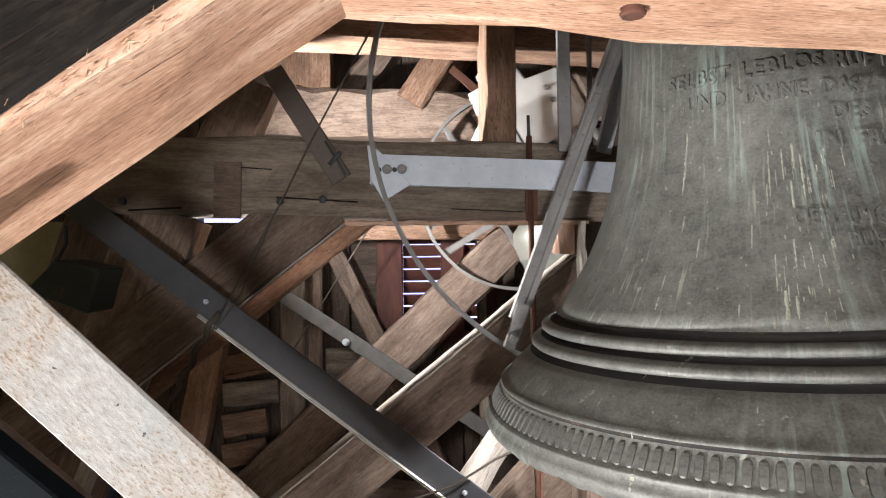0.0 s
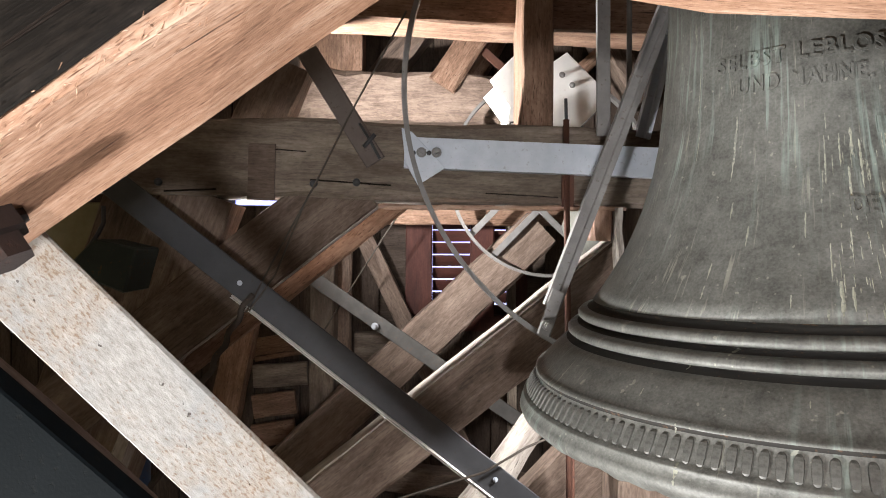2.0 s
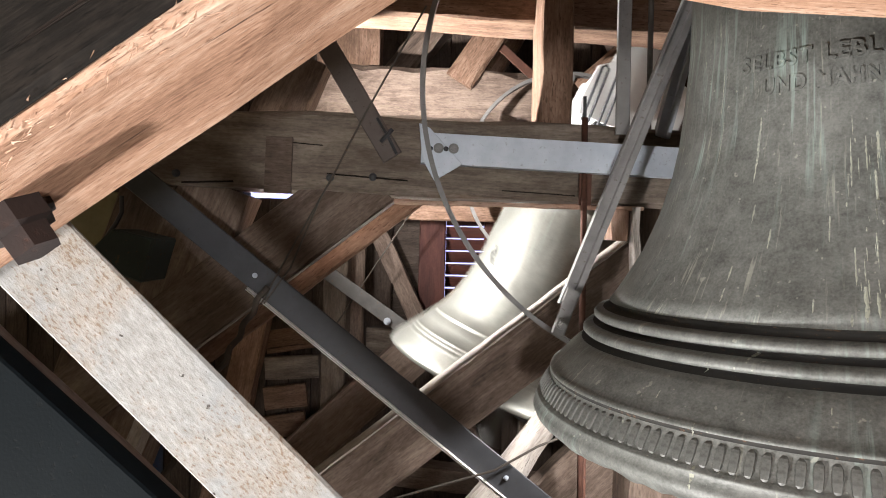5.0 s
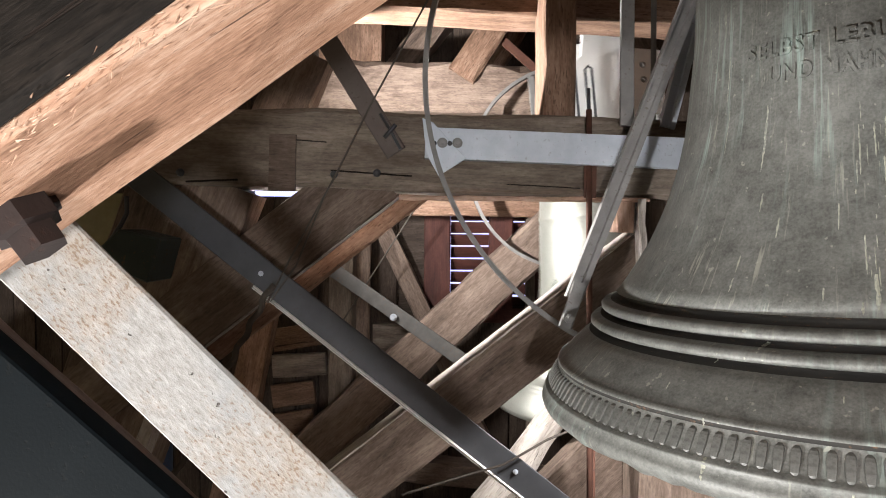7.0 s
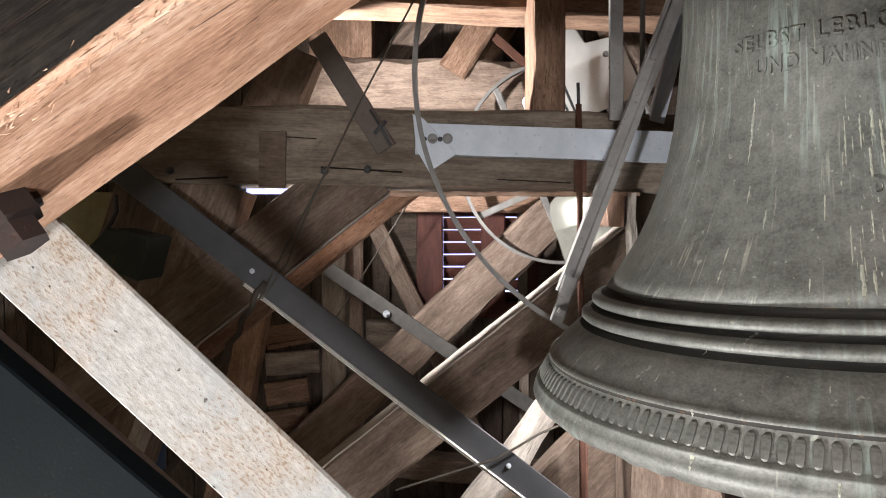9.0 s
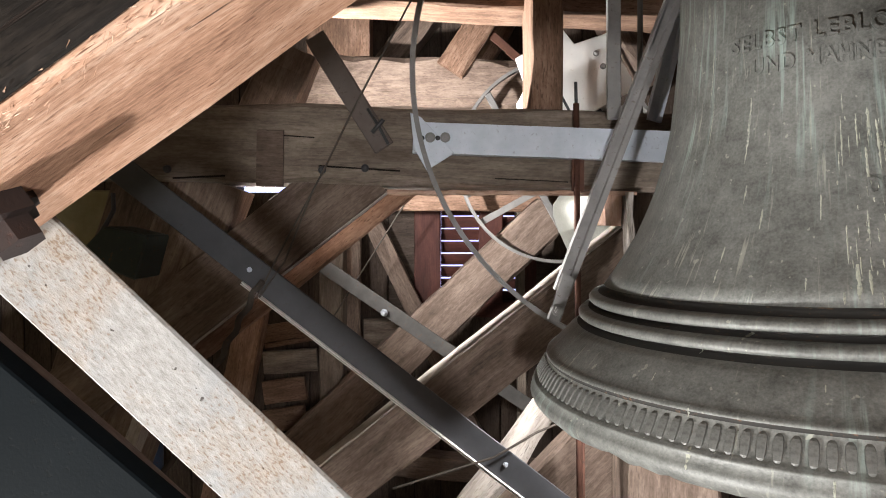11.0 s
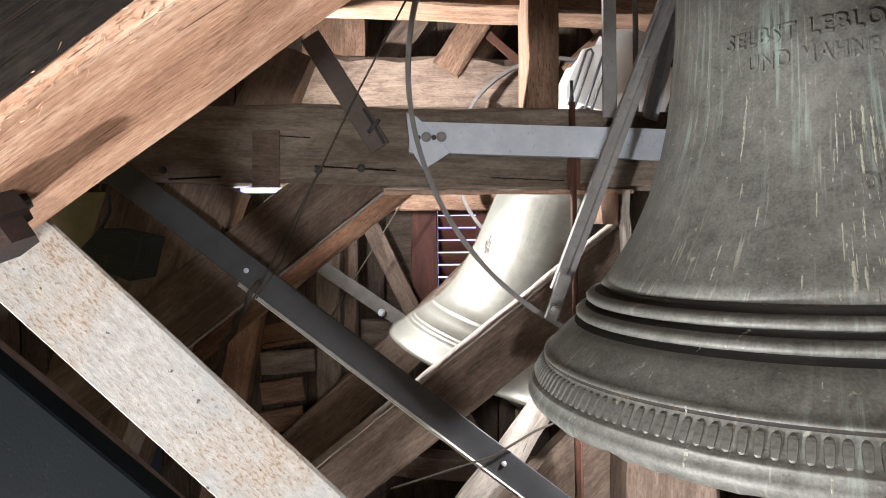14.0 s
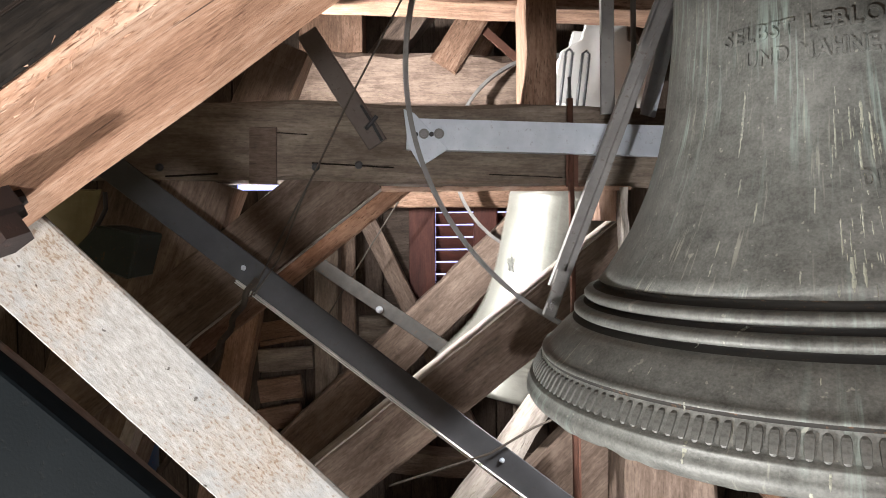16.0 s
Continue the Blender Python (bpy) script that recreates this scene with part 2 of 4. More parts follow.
def bronze(name, base, other, streak, verdigris, rough, metal, amount):
    """Cast bronze with brushed grain, runs of verdigris and pale droppings down the flank (local z)."""
    m, n, l, b = material(name, rough, metal)
    tc = n.new("ShaderNodeTexCoord")
    sep, comb = n.new("ShaderNodeSeparateXYZ"), n.new("ShaderNodeCombineXYZ")
    l.new(tc.outputs["Object"], sep.inputs[0])
    ang = math_node(n, l, "ARCTAN2", sep.outputs[0], sep.outputs[1])
    l.new(ang, comb.inputs[0])
    l.new(sep.outputs[2], comb.inputs[1])
    def polar(sx, sz):
        mp = n.new("ShaderNodeMapping")
        mp.inputs["Scale"].default_value = (sx, sz, 1)
        l.new(comb.outputs[0], mp.inputs[0])
        return mp.outputs[0]
    vec = coords(n, l, (1, 1, 1))
    cloud = noise_tex(n, l, vec, 5, 6, 0.65)
    grain = noise_tex(n, l, vec, 160, 3, 0.6)
    mott = noise_tex(n, l, vec, 28, 5, 0.7)
    col = ramp(n, l, math_node(n, l, "ADD", math_node(n, l, "MULTIPLY", cloud, 0.4), math_node(n, l, "ADD", math_node(n, l, "MULTIPLY", mott, 0.35), math_node(n, l, "MULTIPLY", grain, 0.25))), [(0.37, base), (0.63, other)])
    where = ramp(n, l, noise_tex(n, l, polar(2.6, 1.6), 1.0, 3, 0.5), [(0.47, (0, 0, 0)), (0.64, (1, 1, 1))])
    runs = ramp(n, l, noise_tex(n, l, polar(30, 3.2), 1.0, 5, 0.62), [(0.52, (0, 0, 0)), (0.64, (1, 1, 1))])
    runs = math_node(n, l, "MULTIPLY", runs, where)
    col = mix(n, l, math_node(n, l, "MULTIPLY", runs, amount), col, verdigris)
    where2 = ramp(n, l, noise_tex(n, l, polar(3.4, 2.2), 1.7, 3, 0.5), [(0.48, (0, 0, 0)), (0.62, (1, 1, 1))])
    drops = ramp(n, l, noise_tex(n, l, polar(52, 7.0), 1.0, 4, 0.6), [(0.585, (0, 0, 0)), (0.65, (1, 1, 1))])
    drops = math_node(n, l, "MULTIPLY", drops, where2)
    col = mix(n, l, math_node(n, l, "MULTIPLY", drops, 0.55 * amount), col, streak)
    specks = ramp(n, l, noise_tex(n, l, vec, 55, 2, 0.5), [(0.70, (0, 0, 0)), (0.73, (1, 1, 1))])
    col = mix(n, l, math_node(n, l, "MULTIPLY", specks, 0.5 * amount), col, streak)
    l.new(col, b.inputs["Base Color"])
    matt = math_node(n, l, "ADD", math_node(n, l, "MULTIPLY", mott, 0.25), rough - 0.12)
    l.new(matt, b.inputs["Roughness"])
    bump(n, l, b, math_node(n, l, "ADD", math_node(n, l, "MULTIPLY", grain, 0.5), math_node(n, l, "MULTIPLY", mott, 1.0)), 0.5, 0.002)
    return m


PATINA = bronze("patinated_bronze", (0.058, 0.060, 0.054), (0.200, 0.203, 0.188), (0.50, 0.50, 0.41), (0.33, 0.42, 0.38), 0.52, 0.15, 0.7)
PLAIN_PATINA = bronze("plain_patinated_bronze", (0.070, 0.071, 0.065), (0.190, 0.191, 0.178), (0.60, 0.60, 0.50), (0.36, 0.46, 0.42), 0.52, 0.15, 0.0)
BRIGHT_BRONZE = bronze("cleaned_bronze", (0.150, 0.150, 0.134), (0.235, 0.236, 0.212), (0.42, 0.42, 0.36), (0.30, 0.36, 0.32), 0.42, 0.60, 0.35)


# ---- building blocks ----
def part(name, bm, mat, parent=None, label="", m=None):
    me = bpy.data.meshes.new(name)
    bm.normal_update()
    bm.to_mesh(me)
    bm.free()
    me.materials.append(mat)
    ob = new(name, me)
    if m is not None:
        ob.matrix_basis = m
    if parent is not None:
        ob.parent = parent
    return tagged(ob, label)


def thing(name, label, category, place=(0, 0, 0), group="", kind=""):
    ob = new(name)
    ob.location = place
    ob.empty_display_size = 0.1
    return tagged(ob, label, category, group, kind)


def axes(p, q, back=(0, 1, 0)):
    """The pose whose x runs from p to q, whose y points away from the viewer, with its origin at the middle."""
    p, q = Vector(p), Vector(q)
    x = (q - p).normalized()
    z = x.cross(Vector(back)).normalized()
    y = z.cross(x)
    m = Matrix((x, y, z)).transposed().to_4x4()
    m.translation = (p + q) / 2
    return m, (q - p).length


def timber_mesh(length, depth, width, chamfer=0.008, wear=0.003, seed=0, step=0.12, waney=0.0):
    """A sawn balk along x, its front face in the plane y = 0, with chipped, slightly uneven arrises."""
    rnd = random.Random(seed)
    bm = bmesh.new()
    n = max(2, int(length / step) + 1)
    c = min(chamfer, depth * 0.3, width * 0.3)
    rings = []
    sway = [rnd.uniform(-1, 1) * waney for _ in range(8)]
    for i in range(n + 1):
        x = -length / 2 + length * i / n
        s = math.sin(i * 0.9 + seed) * waney
        ring = []
        for sy, sz in ((0, -1), (0, 1), (1, 1), (1, -1)):
            y0, z0 = sy * depth, sz * width / 2
            cc = c * (1 + rnd.uniform(-0.6, 1.0))
            iy, iz = (1 if sy == 0 else -1), -sz
            a, b = (y0, z0 + iz * cc), (y0 + iy * cc, z0)
            pair = (a, b) if (sy, sz) in ((0, 1), (1, -1)) else (b, a)
            for y, z in pair:
                ring.append(bm.verts.new((x, y + rnd.uniform(-wear, wear), z + rnd.uniform(-wear, wear) + s * (1 if sz > 0 else 0.6))))
        rings.append(ring)
    for a, b in zip(rings, rings[1:]):
        for k in range(8):
            j = (k + 1) % 8
            bm.faces.new((a[k], a[j], b[j], b[k]))
    bm.faces.new(list(reversed(rings[0])))
    bm.faces.new(rings[-1])
    bmesh.ops.recalc_face_normals(bm, faces=bm.faces[:])
    return bm


COUNT = [0]


def timber(name, p, q, width, depth, mat, label="", category="timber", parent=None, chamfer=0.008, wear=0.0025, waney=0.0, kind="", back=(0, 1, 0), group="", down=False):
    """A balk whose front face's middle line runs from p to q."""
    COUNT[0] += 1
    p, q = Vector(p), Vector(q)
    if down:
        q = p + (q - p) * (p.z / (p.z - q.z))
    m, length = axes(p, q, back)
    ob = part(name, timber_mesh(length, depth, width, chamfer, wear, COUNT[0], 0.12, waney), mat, parent, label, m)
    if parent is None:
        tagged(ob, "", category, group, kind)
    return ob


def rod_mesh(points, radius, sides=10, close=True):
    """A round bar through points, its section kept square to the way."""
    bm = bmesh.new()
    pts = [Vector(p) for p in points]
    rings = []
    up = Vector((0, 1, 0))
    for i, p in enumerate(pts):
        d = (pts[min(i + 1, len(pts) - 1)] - pts[max(i - 1, 0)]).normalized()
        a = d.cross(up)
        a = a.normalized() if a.length > 0.05 else d.cross(Vector((1, 0, 0))).normalized()
        b = d.cross(a)
        r = radius[i] if isinstance(radius, (list, tuple)) else radius
        rings.append([bm.verts.new(p + a * r * math.cos(2 * math.pi * k / sides) + b * r * math.sin(2 * math.pi * k / sides)) for k in range(sides)])
    for a, b in zip(rings, rings[1:]):
        for k in range(sides):
            f = bm.faces.new((a[k], a[(k + 1) % sides], b[(k + 1) % sides], b[k]))
            f.smooth = True
    if close:
        bm.faces.new(rings[0])
        bm.faces.new(rings[-1])
    bmesh.ops.recalc_face_normals(bm, faces=bm.faces[:])
    return bm


def lathe_mesh(profile, segments=96, smooth=True):
    """A body of revolution about z from a profile of (radius, height), closed on the axis where the radius is 0."""
    bm = bmesh.new()
    rings = []
    for r, z in profile:
        if r < 1e-5:
            rings.append([bm.verts.new((0, 0, z))])
        else:
            rings.append([bm.verts.new((r * math.cos(2 * math.pi * k / segments), r * math.sin(2 * math.pi * k / segments), z)) for k in range(segments)])
    for a, b in zip(rings, rings[1:]):
        for k in range(segments):
            j = (k + 1) % segments
            if len(a) == 1:
                f = bm.faces.new((a[0], b[j], b[k]))
            elif len(b) == 1:
                f = bm.faces.new((a[k], a[j], b[0]))
            else:
                f = bm.faces.new((a[k], a[j], b[j], b[k]))
            f.smooth = smooth
    bmesh.ops.recalc_face_normals(bm, faces=bm.faces[:])
    return bm


def box_mesh(sx, sy, sz, bevel=0.004, centre=(0, 0, 0), segments=2):
    bm = bmesh.new()
    bmesh.ops.create_cube(bm, size=1)
    for v in bm.verts:
        v.co = Vector((v.co.x * sx, v.co.y * sy, v.co.z * sz)) + Vector(centre)
    if bevel:
        bmesh.ops.bevel(bm, geom=bm.edges[:], offset=bevel, segments=segments, affect="EDGES")
    return bm


def plate_mesh(outline, thick, bevel=0.002):
    """A plate in the x-z plane with its front at y = 0."""
    bm = bmesh.new()
    vs = [bm.verts.new((x, 0, z)) for x, z in outline]
    f = bm.faces.new(vs)
    out = bmesh.ops.extrude_face_region(bm, geom=[f])
    bmesh.ops.translate(bm, verts=[v for v in out["geom"] if isinstance(v, bmesh.types.BMVert)], vec=(0, thick, 0))
    bmesh.ops.recalc_face_normals(bm, faces=bm.faces[:])
    if bevel:
        bmesh.ops.bevel(bm, geom=bm.edges[:], offset=bevel, segments=1, affect="EDGES")
    return bm


def ring_mesh(radius, radial, wide, a0=0.0, a1=360.0, segments=72):
    """A flat bar bent to a circle about y: radial thickness and width along y."""
    bm = bmesh.new()
    full = a1 - a0 >= 360
    rings = []
    for i in range(segments + (0 if full else 1)):
        a = radians(a0 + (a1 - a0) * i / segments)
        rings.append([bm.verts.new((r * math.cos(a), y, r * math.sin(a))) for r, y in ((radius - radial, 0), (radius, 0), (radius, wide), (radius - radial, wide))])
    pairs = list(zip(rings, rings[1:])) + ([(rings[-1], rings[0])] if full else [])
    for a, b in pairs:
        for k in range(4):
            f = bm.faces.new((a[k], a[(k + 1) % 4], b[(k + 1) % 4], b[k]))
    if not full:
        bm.faces.new(rings[0])
        bm.faces.new(rings[-1])
    bmesh.ops.recalc_face_normals(bm, faces=bm.faces[:])
    return bm


def bolt_mesh(r, length, hexagon=True):
    """A hexagon nut on a washer with the bolt's end standing out, facing -y."""
    bm = bmesh.new()
    for rad, y0, y1, sides in ((r * 1.5, 0, -r * 0.25, 20), (r, -r * 0.25, -r * 1.1, 6 if hexagon else 16), (r * 0.55, -r * 1.1, -r * 1.1 - length, 12)):
        ga = [bm.verts.new((rad * math.cos(2 * math.pi * k / sides), y0, rad * math.sin(2 * math.pi * k / sides))) for k in range(sides)]
        gb = [bm.verts.new((rad * 0.96 * math.cos(2 * math.pi * k / sides), y1, rad * 0.96 * math.sin(2 * math.pi * k / sides))) for k in range(sides)]
        for k in range(sides):
            bm.faces.new((ga[k], ga[(k + 1) % sides], gb[(k + 1) % sides], gb[k]))
        bm.faces.new(gb)
    bmesh.ops.recalc_face_normals(bm, faces=bm.faces[:])
    return bm


# ---- the tower room that closes the place ----
def room():
    x0, x1, y0, y1, z1 = -4.6, 4.6, -3.2, 4.8875, 6.6
    ground = part("floor", box_mesh(x1 - x0 + 1, y1 - y0 + 1, 0.2, 0, ((x0 + x1) / 2, (y0 + y1) / 2, -0.1)), CONCRETE, None, "dusty dark floor of the belfry")
    tagged(ground, "", "floor", "", "structure")
    roof = part("ceiling", box_mesh(x1 - x0 + 1, y1 - y0 + 1, 0.15, 0, ((x0 + x1) / 2, (y0 + y1) / 2, z1 + 0.075)), OLD_WOOD, None, "dark boarded ceiling of the belfry")
    tagged(roof, "", "ceiling", "", "structure")
    for name, size, place in (("wall_west", (0.3, y1 - y0, z1), (x0 - 0.15, (y0 + y1) / 2, z1 / 2)),
                              ("wall_east", (0.3, y1 - y0, z1), (x1 + 0.15, (y0 + y1) / 2, z1 / 2)),
                              ("wall_south", (x1 - x0, 0.3, z1), ((x0 + x1) / 2, y0 - 0.15, z1 / 2))):
        w = part(name, box_mesh(*size, 0, place), MASONRY if name == "wall_west" else OLD_WOOD, None, "plastered tower wall" if name == "wall_west" else "dark boarded tower wall")
        tagged(w, "", "wall", "", "structure")
    # the far wall with its louvred opening
    lx0, lx1, lz0, lz1 = 0.0, 0.6041, 2.4227, 3.1420
    far = thing("wall_north", "dark boarded far wall with a louvred opening", "wall", (0, y1, 0), "", "structure")
    sx0, sx1, sz0, sz1 = -1.5595, -1.1310, 3.2450, 3.3389
    cells = [(x0, sx0, 0, z1), (sx0, sx1, 0, sz0), (sx0, sx1, sz1, z1), (sx1, lx0, 0, z1), (lx1, x1, 0, z1), (lx0, lx1, 0, lz0), (lx0, lx1, lz1, z1)]
    bm = bmesh.new()
    for a, b, c, d in cells:
        piece = box_mesh(b - a, 0.2, d - c, 0, ((a + b) / 2, 0.14, (c + d) / 2))
        me = bpy.data.meshes.new("cell")
        piece.to_mesh(me)
        piece.free()
        bm.from_mesh(me)
        bpy.data.meshes.remove(me)
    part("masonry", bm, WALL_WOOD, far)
    # upright boards on the far wall
    rnd = random.Random(5)
    x = x0
    shared = {}
    while x < x1:
        w = rnd.choice((0.17, 0.2, 0.23))
        spans = ((0, z1),)
        if lx0 - 0.20 <= x + w and x <= lx1 + 0.14:
            spans = ((0, lz0 - 0.12), (lz1 + 0.12, z1))
        elif sx0 <= x + w and x <= sx1:
            spans = ((0, sz0), (sz1, z1))
        for c, d in spans:
            key = (w, round(d - c, 3))
            if key not in shared:
                bm = timber_mesh(d - c, 0.03, w - 0.008, 0.004, 0.0015, int(w * 100), 0.5)
                shared[key] = bpy.data.meshes.new("board")
                bm.to_mesh(shared[key])
                bm.free()
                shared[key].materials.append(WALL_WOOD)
            ob = new("board", shared[key])
            ob.parent = far
            ob.matrix_basis = pose(x + w / 2, rnd.uniform(-0.004, 0.004), (c + d) / 2, 0, 90, 0)
        x += w
    # louvres
    window = thing("window_1", "red-brown louvred sound opening with daylight between the slats", "louvre window", ((lx0 + lx1) / 2, y1, lz0), "", "structure")
    wide, high = lx1 - lx0, lz1 - lz0
    for px, broad in ((-wide / 2 - 0.10, 0.20), (wide / 2 + 0.06, 0.12), (0.3816 - (lx0 + lx1) / 2, 0.18)):
        part("jamb", timber_mesh(high + 0.24, 0.1, broad, 0.006, 0.001, 3), RED_WOOD, window, "", pose(px, -0.03, high / 2, 0, 90, 0))
    for pz in (-0.06, high + 0.06):
        part("rail", timber_mesh(wide, 0.1, 0.12, 0.006, 0.001, 4), RED_WOOD, window, "", pose(0, -0.03, pz))
    slat = timber_mesh(wide - 0.004, 0.014, 0.095, 0.003, 0.0008, 7, 0.3)
    me = bpy.data.meshes.new("slat")
    slat.to_mesh(me)
    slat.free()
    me.materials.append(RED_WOOD)
    pitch = 0.0945
    k = 0
    while k * pitch < high:
        ob = new("slat", me)
        ob.parent = window
        ob.matrix_basis = pose(0, 0.05, 0.030 + k * pitch, 32, 0, 0)
        k += 1


room()
outside = tagged(part("backdrop", plate_mesh([(-6, -4), (6, -4), (6, 10), (-6, 10)], 0.05, 0), DAYLIGHT, None, "hazy blue daylight outside the tower", pose(0.5, 9.0, 0)), "", "sky", "", "structure")


# ---- the large bell at rest ----
BELL = (1.07, 1.733, 3.0517)


def large_bell():
    bell = thing("large_bell", "large grey-green patinated bronze bell hanging at rest, streaked with verdigris", "bell", BELL)
    bell.rotation_euler = (0, radians(-3.6), 0)
    outer = [(0.0, 0.93), (0.20, 0.925), (0.30, 0.905), (0.355, 0.875), (0.385, 0.83), (0.396, 0.76), (0.400, 0.64), (0.410, 0.49), (0.422, 0.33), (0.430, 0.247), (0.445, 0.166),
             (0.473, 0.068), (0.496, 0.010), (0.521, -0.048), (0.552, -0.100), (0.585, -0.152), (0.609, -0.185)]
    # two raised rounded bands between three grooves, above the sound bow
    bands = [(0.596, -0.191), (0.592, -0.201), (0.626, -0.203), (0.645, -0.207), (0.652, -0.215), (0.651, -0.225), (0.644, -0.231), (0.618, -0.233), (0.614, -0.241),
             (0.654, -0.243), (0.672, -0.247), (0.681, -0.255), (0.681, -0.265), (0.674, -0.271), (0.648, -0.274), (0.646, -0.283), (0.685, -0.286)]
    bow = [(0.704, -0.300), (0.727, -0.322), (0.750, -0.346), (0.764, -0.360), (0.772, -0.364), (0.7735, -0.370), (0.7695, -0.374), (0.769, -0.379), (0.782, -0.399), (0.792, -0.416), (0.799, -0.430),
           (0.807, -0.433), (0.809, -0.438), (0.8055, -0.443), (0.815, -0.456), (0.818, -0.469), (0.812, -0.482), (0.800, -0.493), (0.785, -0.501)]
    inner = [(0.772, -0.499), (0.700, -0.42), (0.61, -0.30), (0.52, -0.15), (0.46, 0.0), (0.41, 0.17), (0.385, 0.40), (0.365, 0.70), (0.32, 0.82), (0.0, 0.86)]
    outer = [(r - 0.063 * z if r else 0.0, z) for r, z in outer]
    bands = [(r - 0.063 * z, z) for r, z in bands]
    bow = [(r - 0.063 * z, z) for r, z in bow]
    bm = lathe_mesh(outer + bands + bow + inner, 224)
    rnd = random.Random(11)
    for v in bm.verts:
        if v.co.z < -0.490:
            a = math.atan2(v.co.y, v.co.x)
            v.co.z += 0.006 * noise.noise((a * 11, 0.3, 0)) + 0.005 * noise.noise((a * 37, 2.0, 0))
    bell_body = part("body", bm, PATINA, bell)
    # second, darker colour for the faces inside the grooves
    bell_body.data.materials.append(DARK_GROOVE)
    for f in bell_body.data.polygons:
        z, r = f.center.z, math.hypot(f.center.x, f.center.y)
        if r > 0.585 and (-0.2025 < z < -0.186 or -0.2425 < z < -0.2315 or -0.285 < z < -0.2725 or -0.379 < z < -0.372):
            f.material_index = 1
    # fluted frieze: upright round-ended ribs round the lip
    n = 190
    half = 2 * math.pi / n * 0.33
    bm = bmesh.new()
    rows = []
    for s, (r, z) in enumerate(((0.7965, -0.3840), (0.7995, -0.3875), (0.8030, -0.3925), (0.8140, -0.4090), (0.8230, -0.4230), (0.8255, -0.4275))):
        w = half * (0.40, 0.80, 1.0, 1.0, 0.80, 0.40)[s]
        lift = (0.0, 0.0032, 0.0046, 0.0046, 0.0032, 0.0)[s]
        rows.append([bm.verts.new(((r + e) * math.cos(d), (r + e) * math.sin(d), z)) for d, e in ((-w, -0.004), (-w * 0.86, lift), (0, lift + 0.0006), (w * 0.86, lift), (w, -0.004))])
    for p, q in zip(rows, rows[1:]):
        for i in range(4):
            bm.faces.new((p[i], p[i + 1], q[i + 1], q[i]))
    bmesh.ops.recalc_face_normals(bm, faces=bm.faces[:])
    me = bpy.data.meshes.new("flute")
    bm.to_mesh(me)
    bm.free()
    me.materials.append(PLAIN_PATINA)
    for k in range(n):
        ob = new("flute", me)
        ob.parent = bell
        ob.matrix_basis = pose(0, 0, 0, 0, 0, 360 * k / n)
    # raised inscription: each letter bent onto the flank
    def radius_at(z):
        for (r0, z0), (r1, z1) in zip(outer, outer[1:]):
            if z1 <= z <= z0:
                return r0 + (r1 - r0) * (z - z0) / (z1 - z0)
        return 0.4
    def written(text, start, end, z0, z1):
        """One line of capitals between two angles about the axis, its foot at z0 to z1."""
        data = bpy.data.curves.new("inscription", "FONT")
        data.body, data.size, data.extrude, data.resolution_u = text, 0.050, 0.0045, 3
        data.space_character, data.space_word, data.offset = 1.15, 1.2, 0.0012
        tmp = new("tmp_text", data)
        bpy.context.view_layer.update()
        me = bpy.data.meshes.new_from_object(tmp.evaluated_get(bpy.context.evaluated_depsgraph_get()))
        bpy.data.objects.remove(tmp)
        bm = bmesh.new()
        bm.from_mesh(me)
        bpy.data.meshes.remove(me)
        wide = max(v.co.x for v in bm.verts)
        for v in bm.verts:
            x, y, out = v.co
            z = z0 + (z1 - z0) * x / wide + y
            r, a = radius_at(z) + out, radians(start + (end - start) * x / wide)
            v.co = (r * math.cos(a), r * math.sin(a), z)
        left = set(bm.faces)
        while left:
            # one letter at a time
            seed, letter = [left.pop()], []
            while seed:
                f = seed.pop()
                letter.append(f)
                for e in f.edges:
                    for g in e.link_faces:
                        if g in left:
                            left.discard(g)
                            seed.append(g)
            one = bmesh.new()
            made = {}
            for f in letter:
                vs = []
                for v in f.verts:
                    if v not in made:
                        made[v] = one.verts.new(v.co)
                    vs.append(made[v])
                one.faces.new(vs)
            part("letter", one, PATINA, bell)
        bm.free()
    written("SELBST LEBLOS RUF I", -152.5, -82.2, 0.377, 0.365)
    written("UND MAHNE, DASZ Z", -144.8, -82.2, 0.317, 0.303)
    written("DES M", -102.5, -82.6, 0.251, 0.245)
    written("IN FREI", -107.5, -83.4, 0.190, 0.184)
    written("DER UMG", -115.7, -94.1, 0.025, 0.015)
    written("DUR", -104.4, -96.9, -0.033, -0.034)
    # pale droppings that ran down the flank
    full = [p for p in outer + bands + bow]
    def skin(z):
        for (r0, z0), (r1, z1) in zip(full, full[1:]):
            if z1 <= z <= z0 and z0 > z1:
                return r0 + (r1 - r0) * (z - z0) / (z1 - z0)
        return 0.4
    rnd = random.Random(21)
    def dropping(angle, z0, z1, width):
        """A thin run from z0 down to z1, ragged at its edges."""
        bm = bmesh.new()
        n = max(5, int((z0 - z1) / 0.006))
        rows = []
        for i in range(n + 1):
            z = z0 + (z1 - z0) * i / n
            w = width * (0.25 + 0.75 * math.sin(math.pi * min(1, (i + 0.5) / n)) ** 0.5) * rnd.uniform(0.35, 0.85)
            r = skin(z) + 0.0005
            m = radians(angle) + rnd.uniform(-0.07, 0.07) * width / r
            rows.append([bm.verts.new(((r + e) * math.cos(m + d / r), (r + e) * math.sin(m + d / r), z)) for d, e in ((-w / 2, -0.0007), (0, 0.0002), (w / 2, -0.0007))])
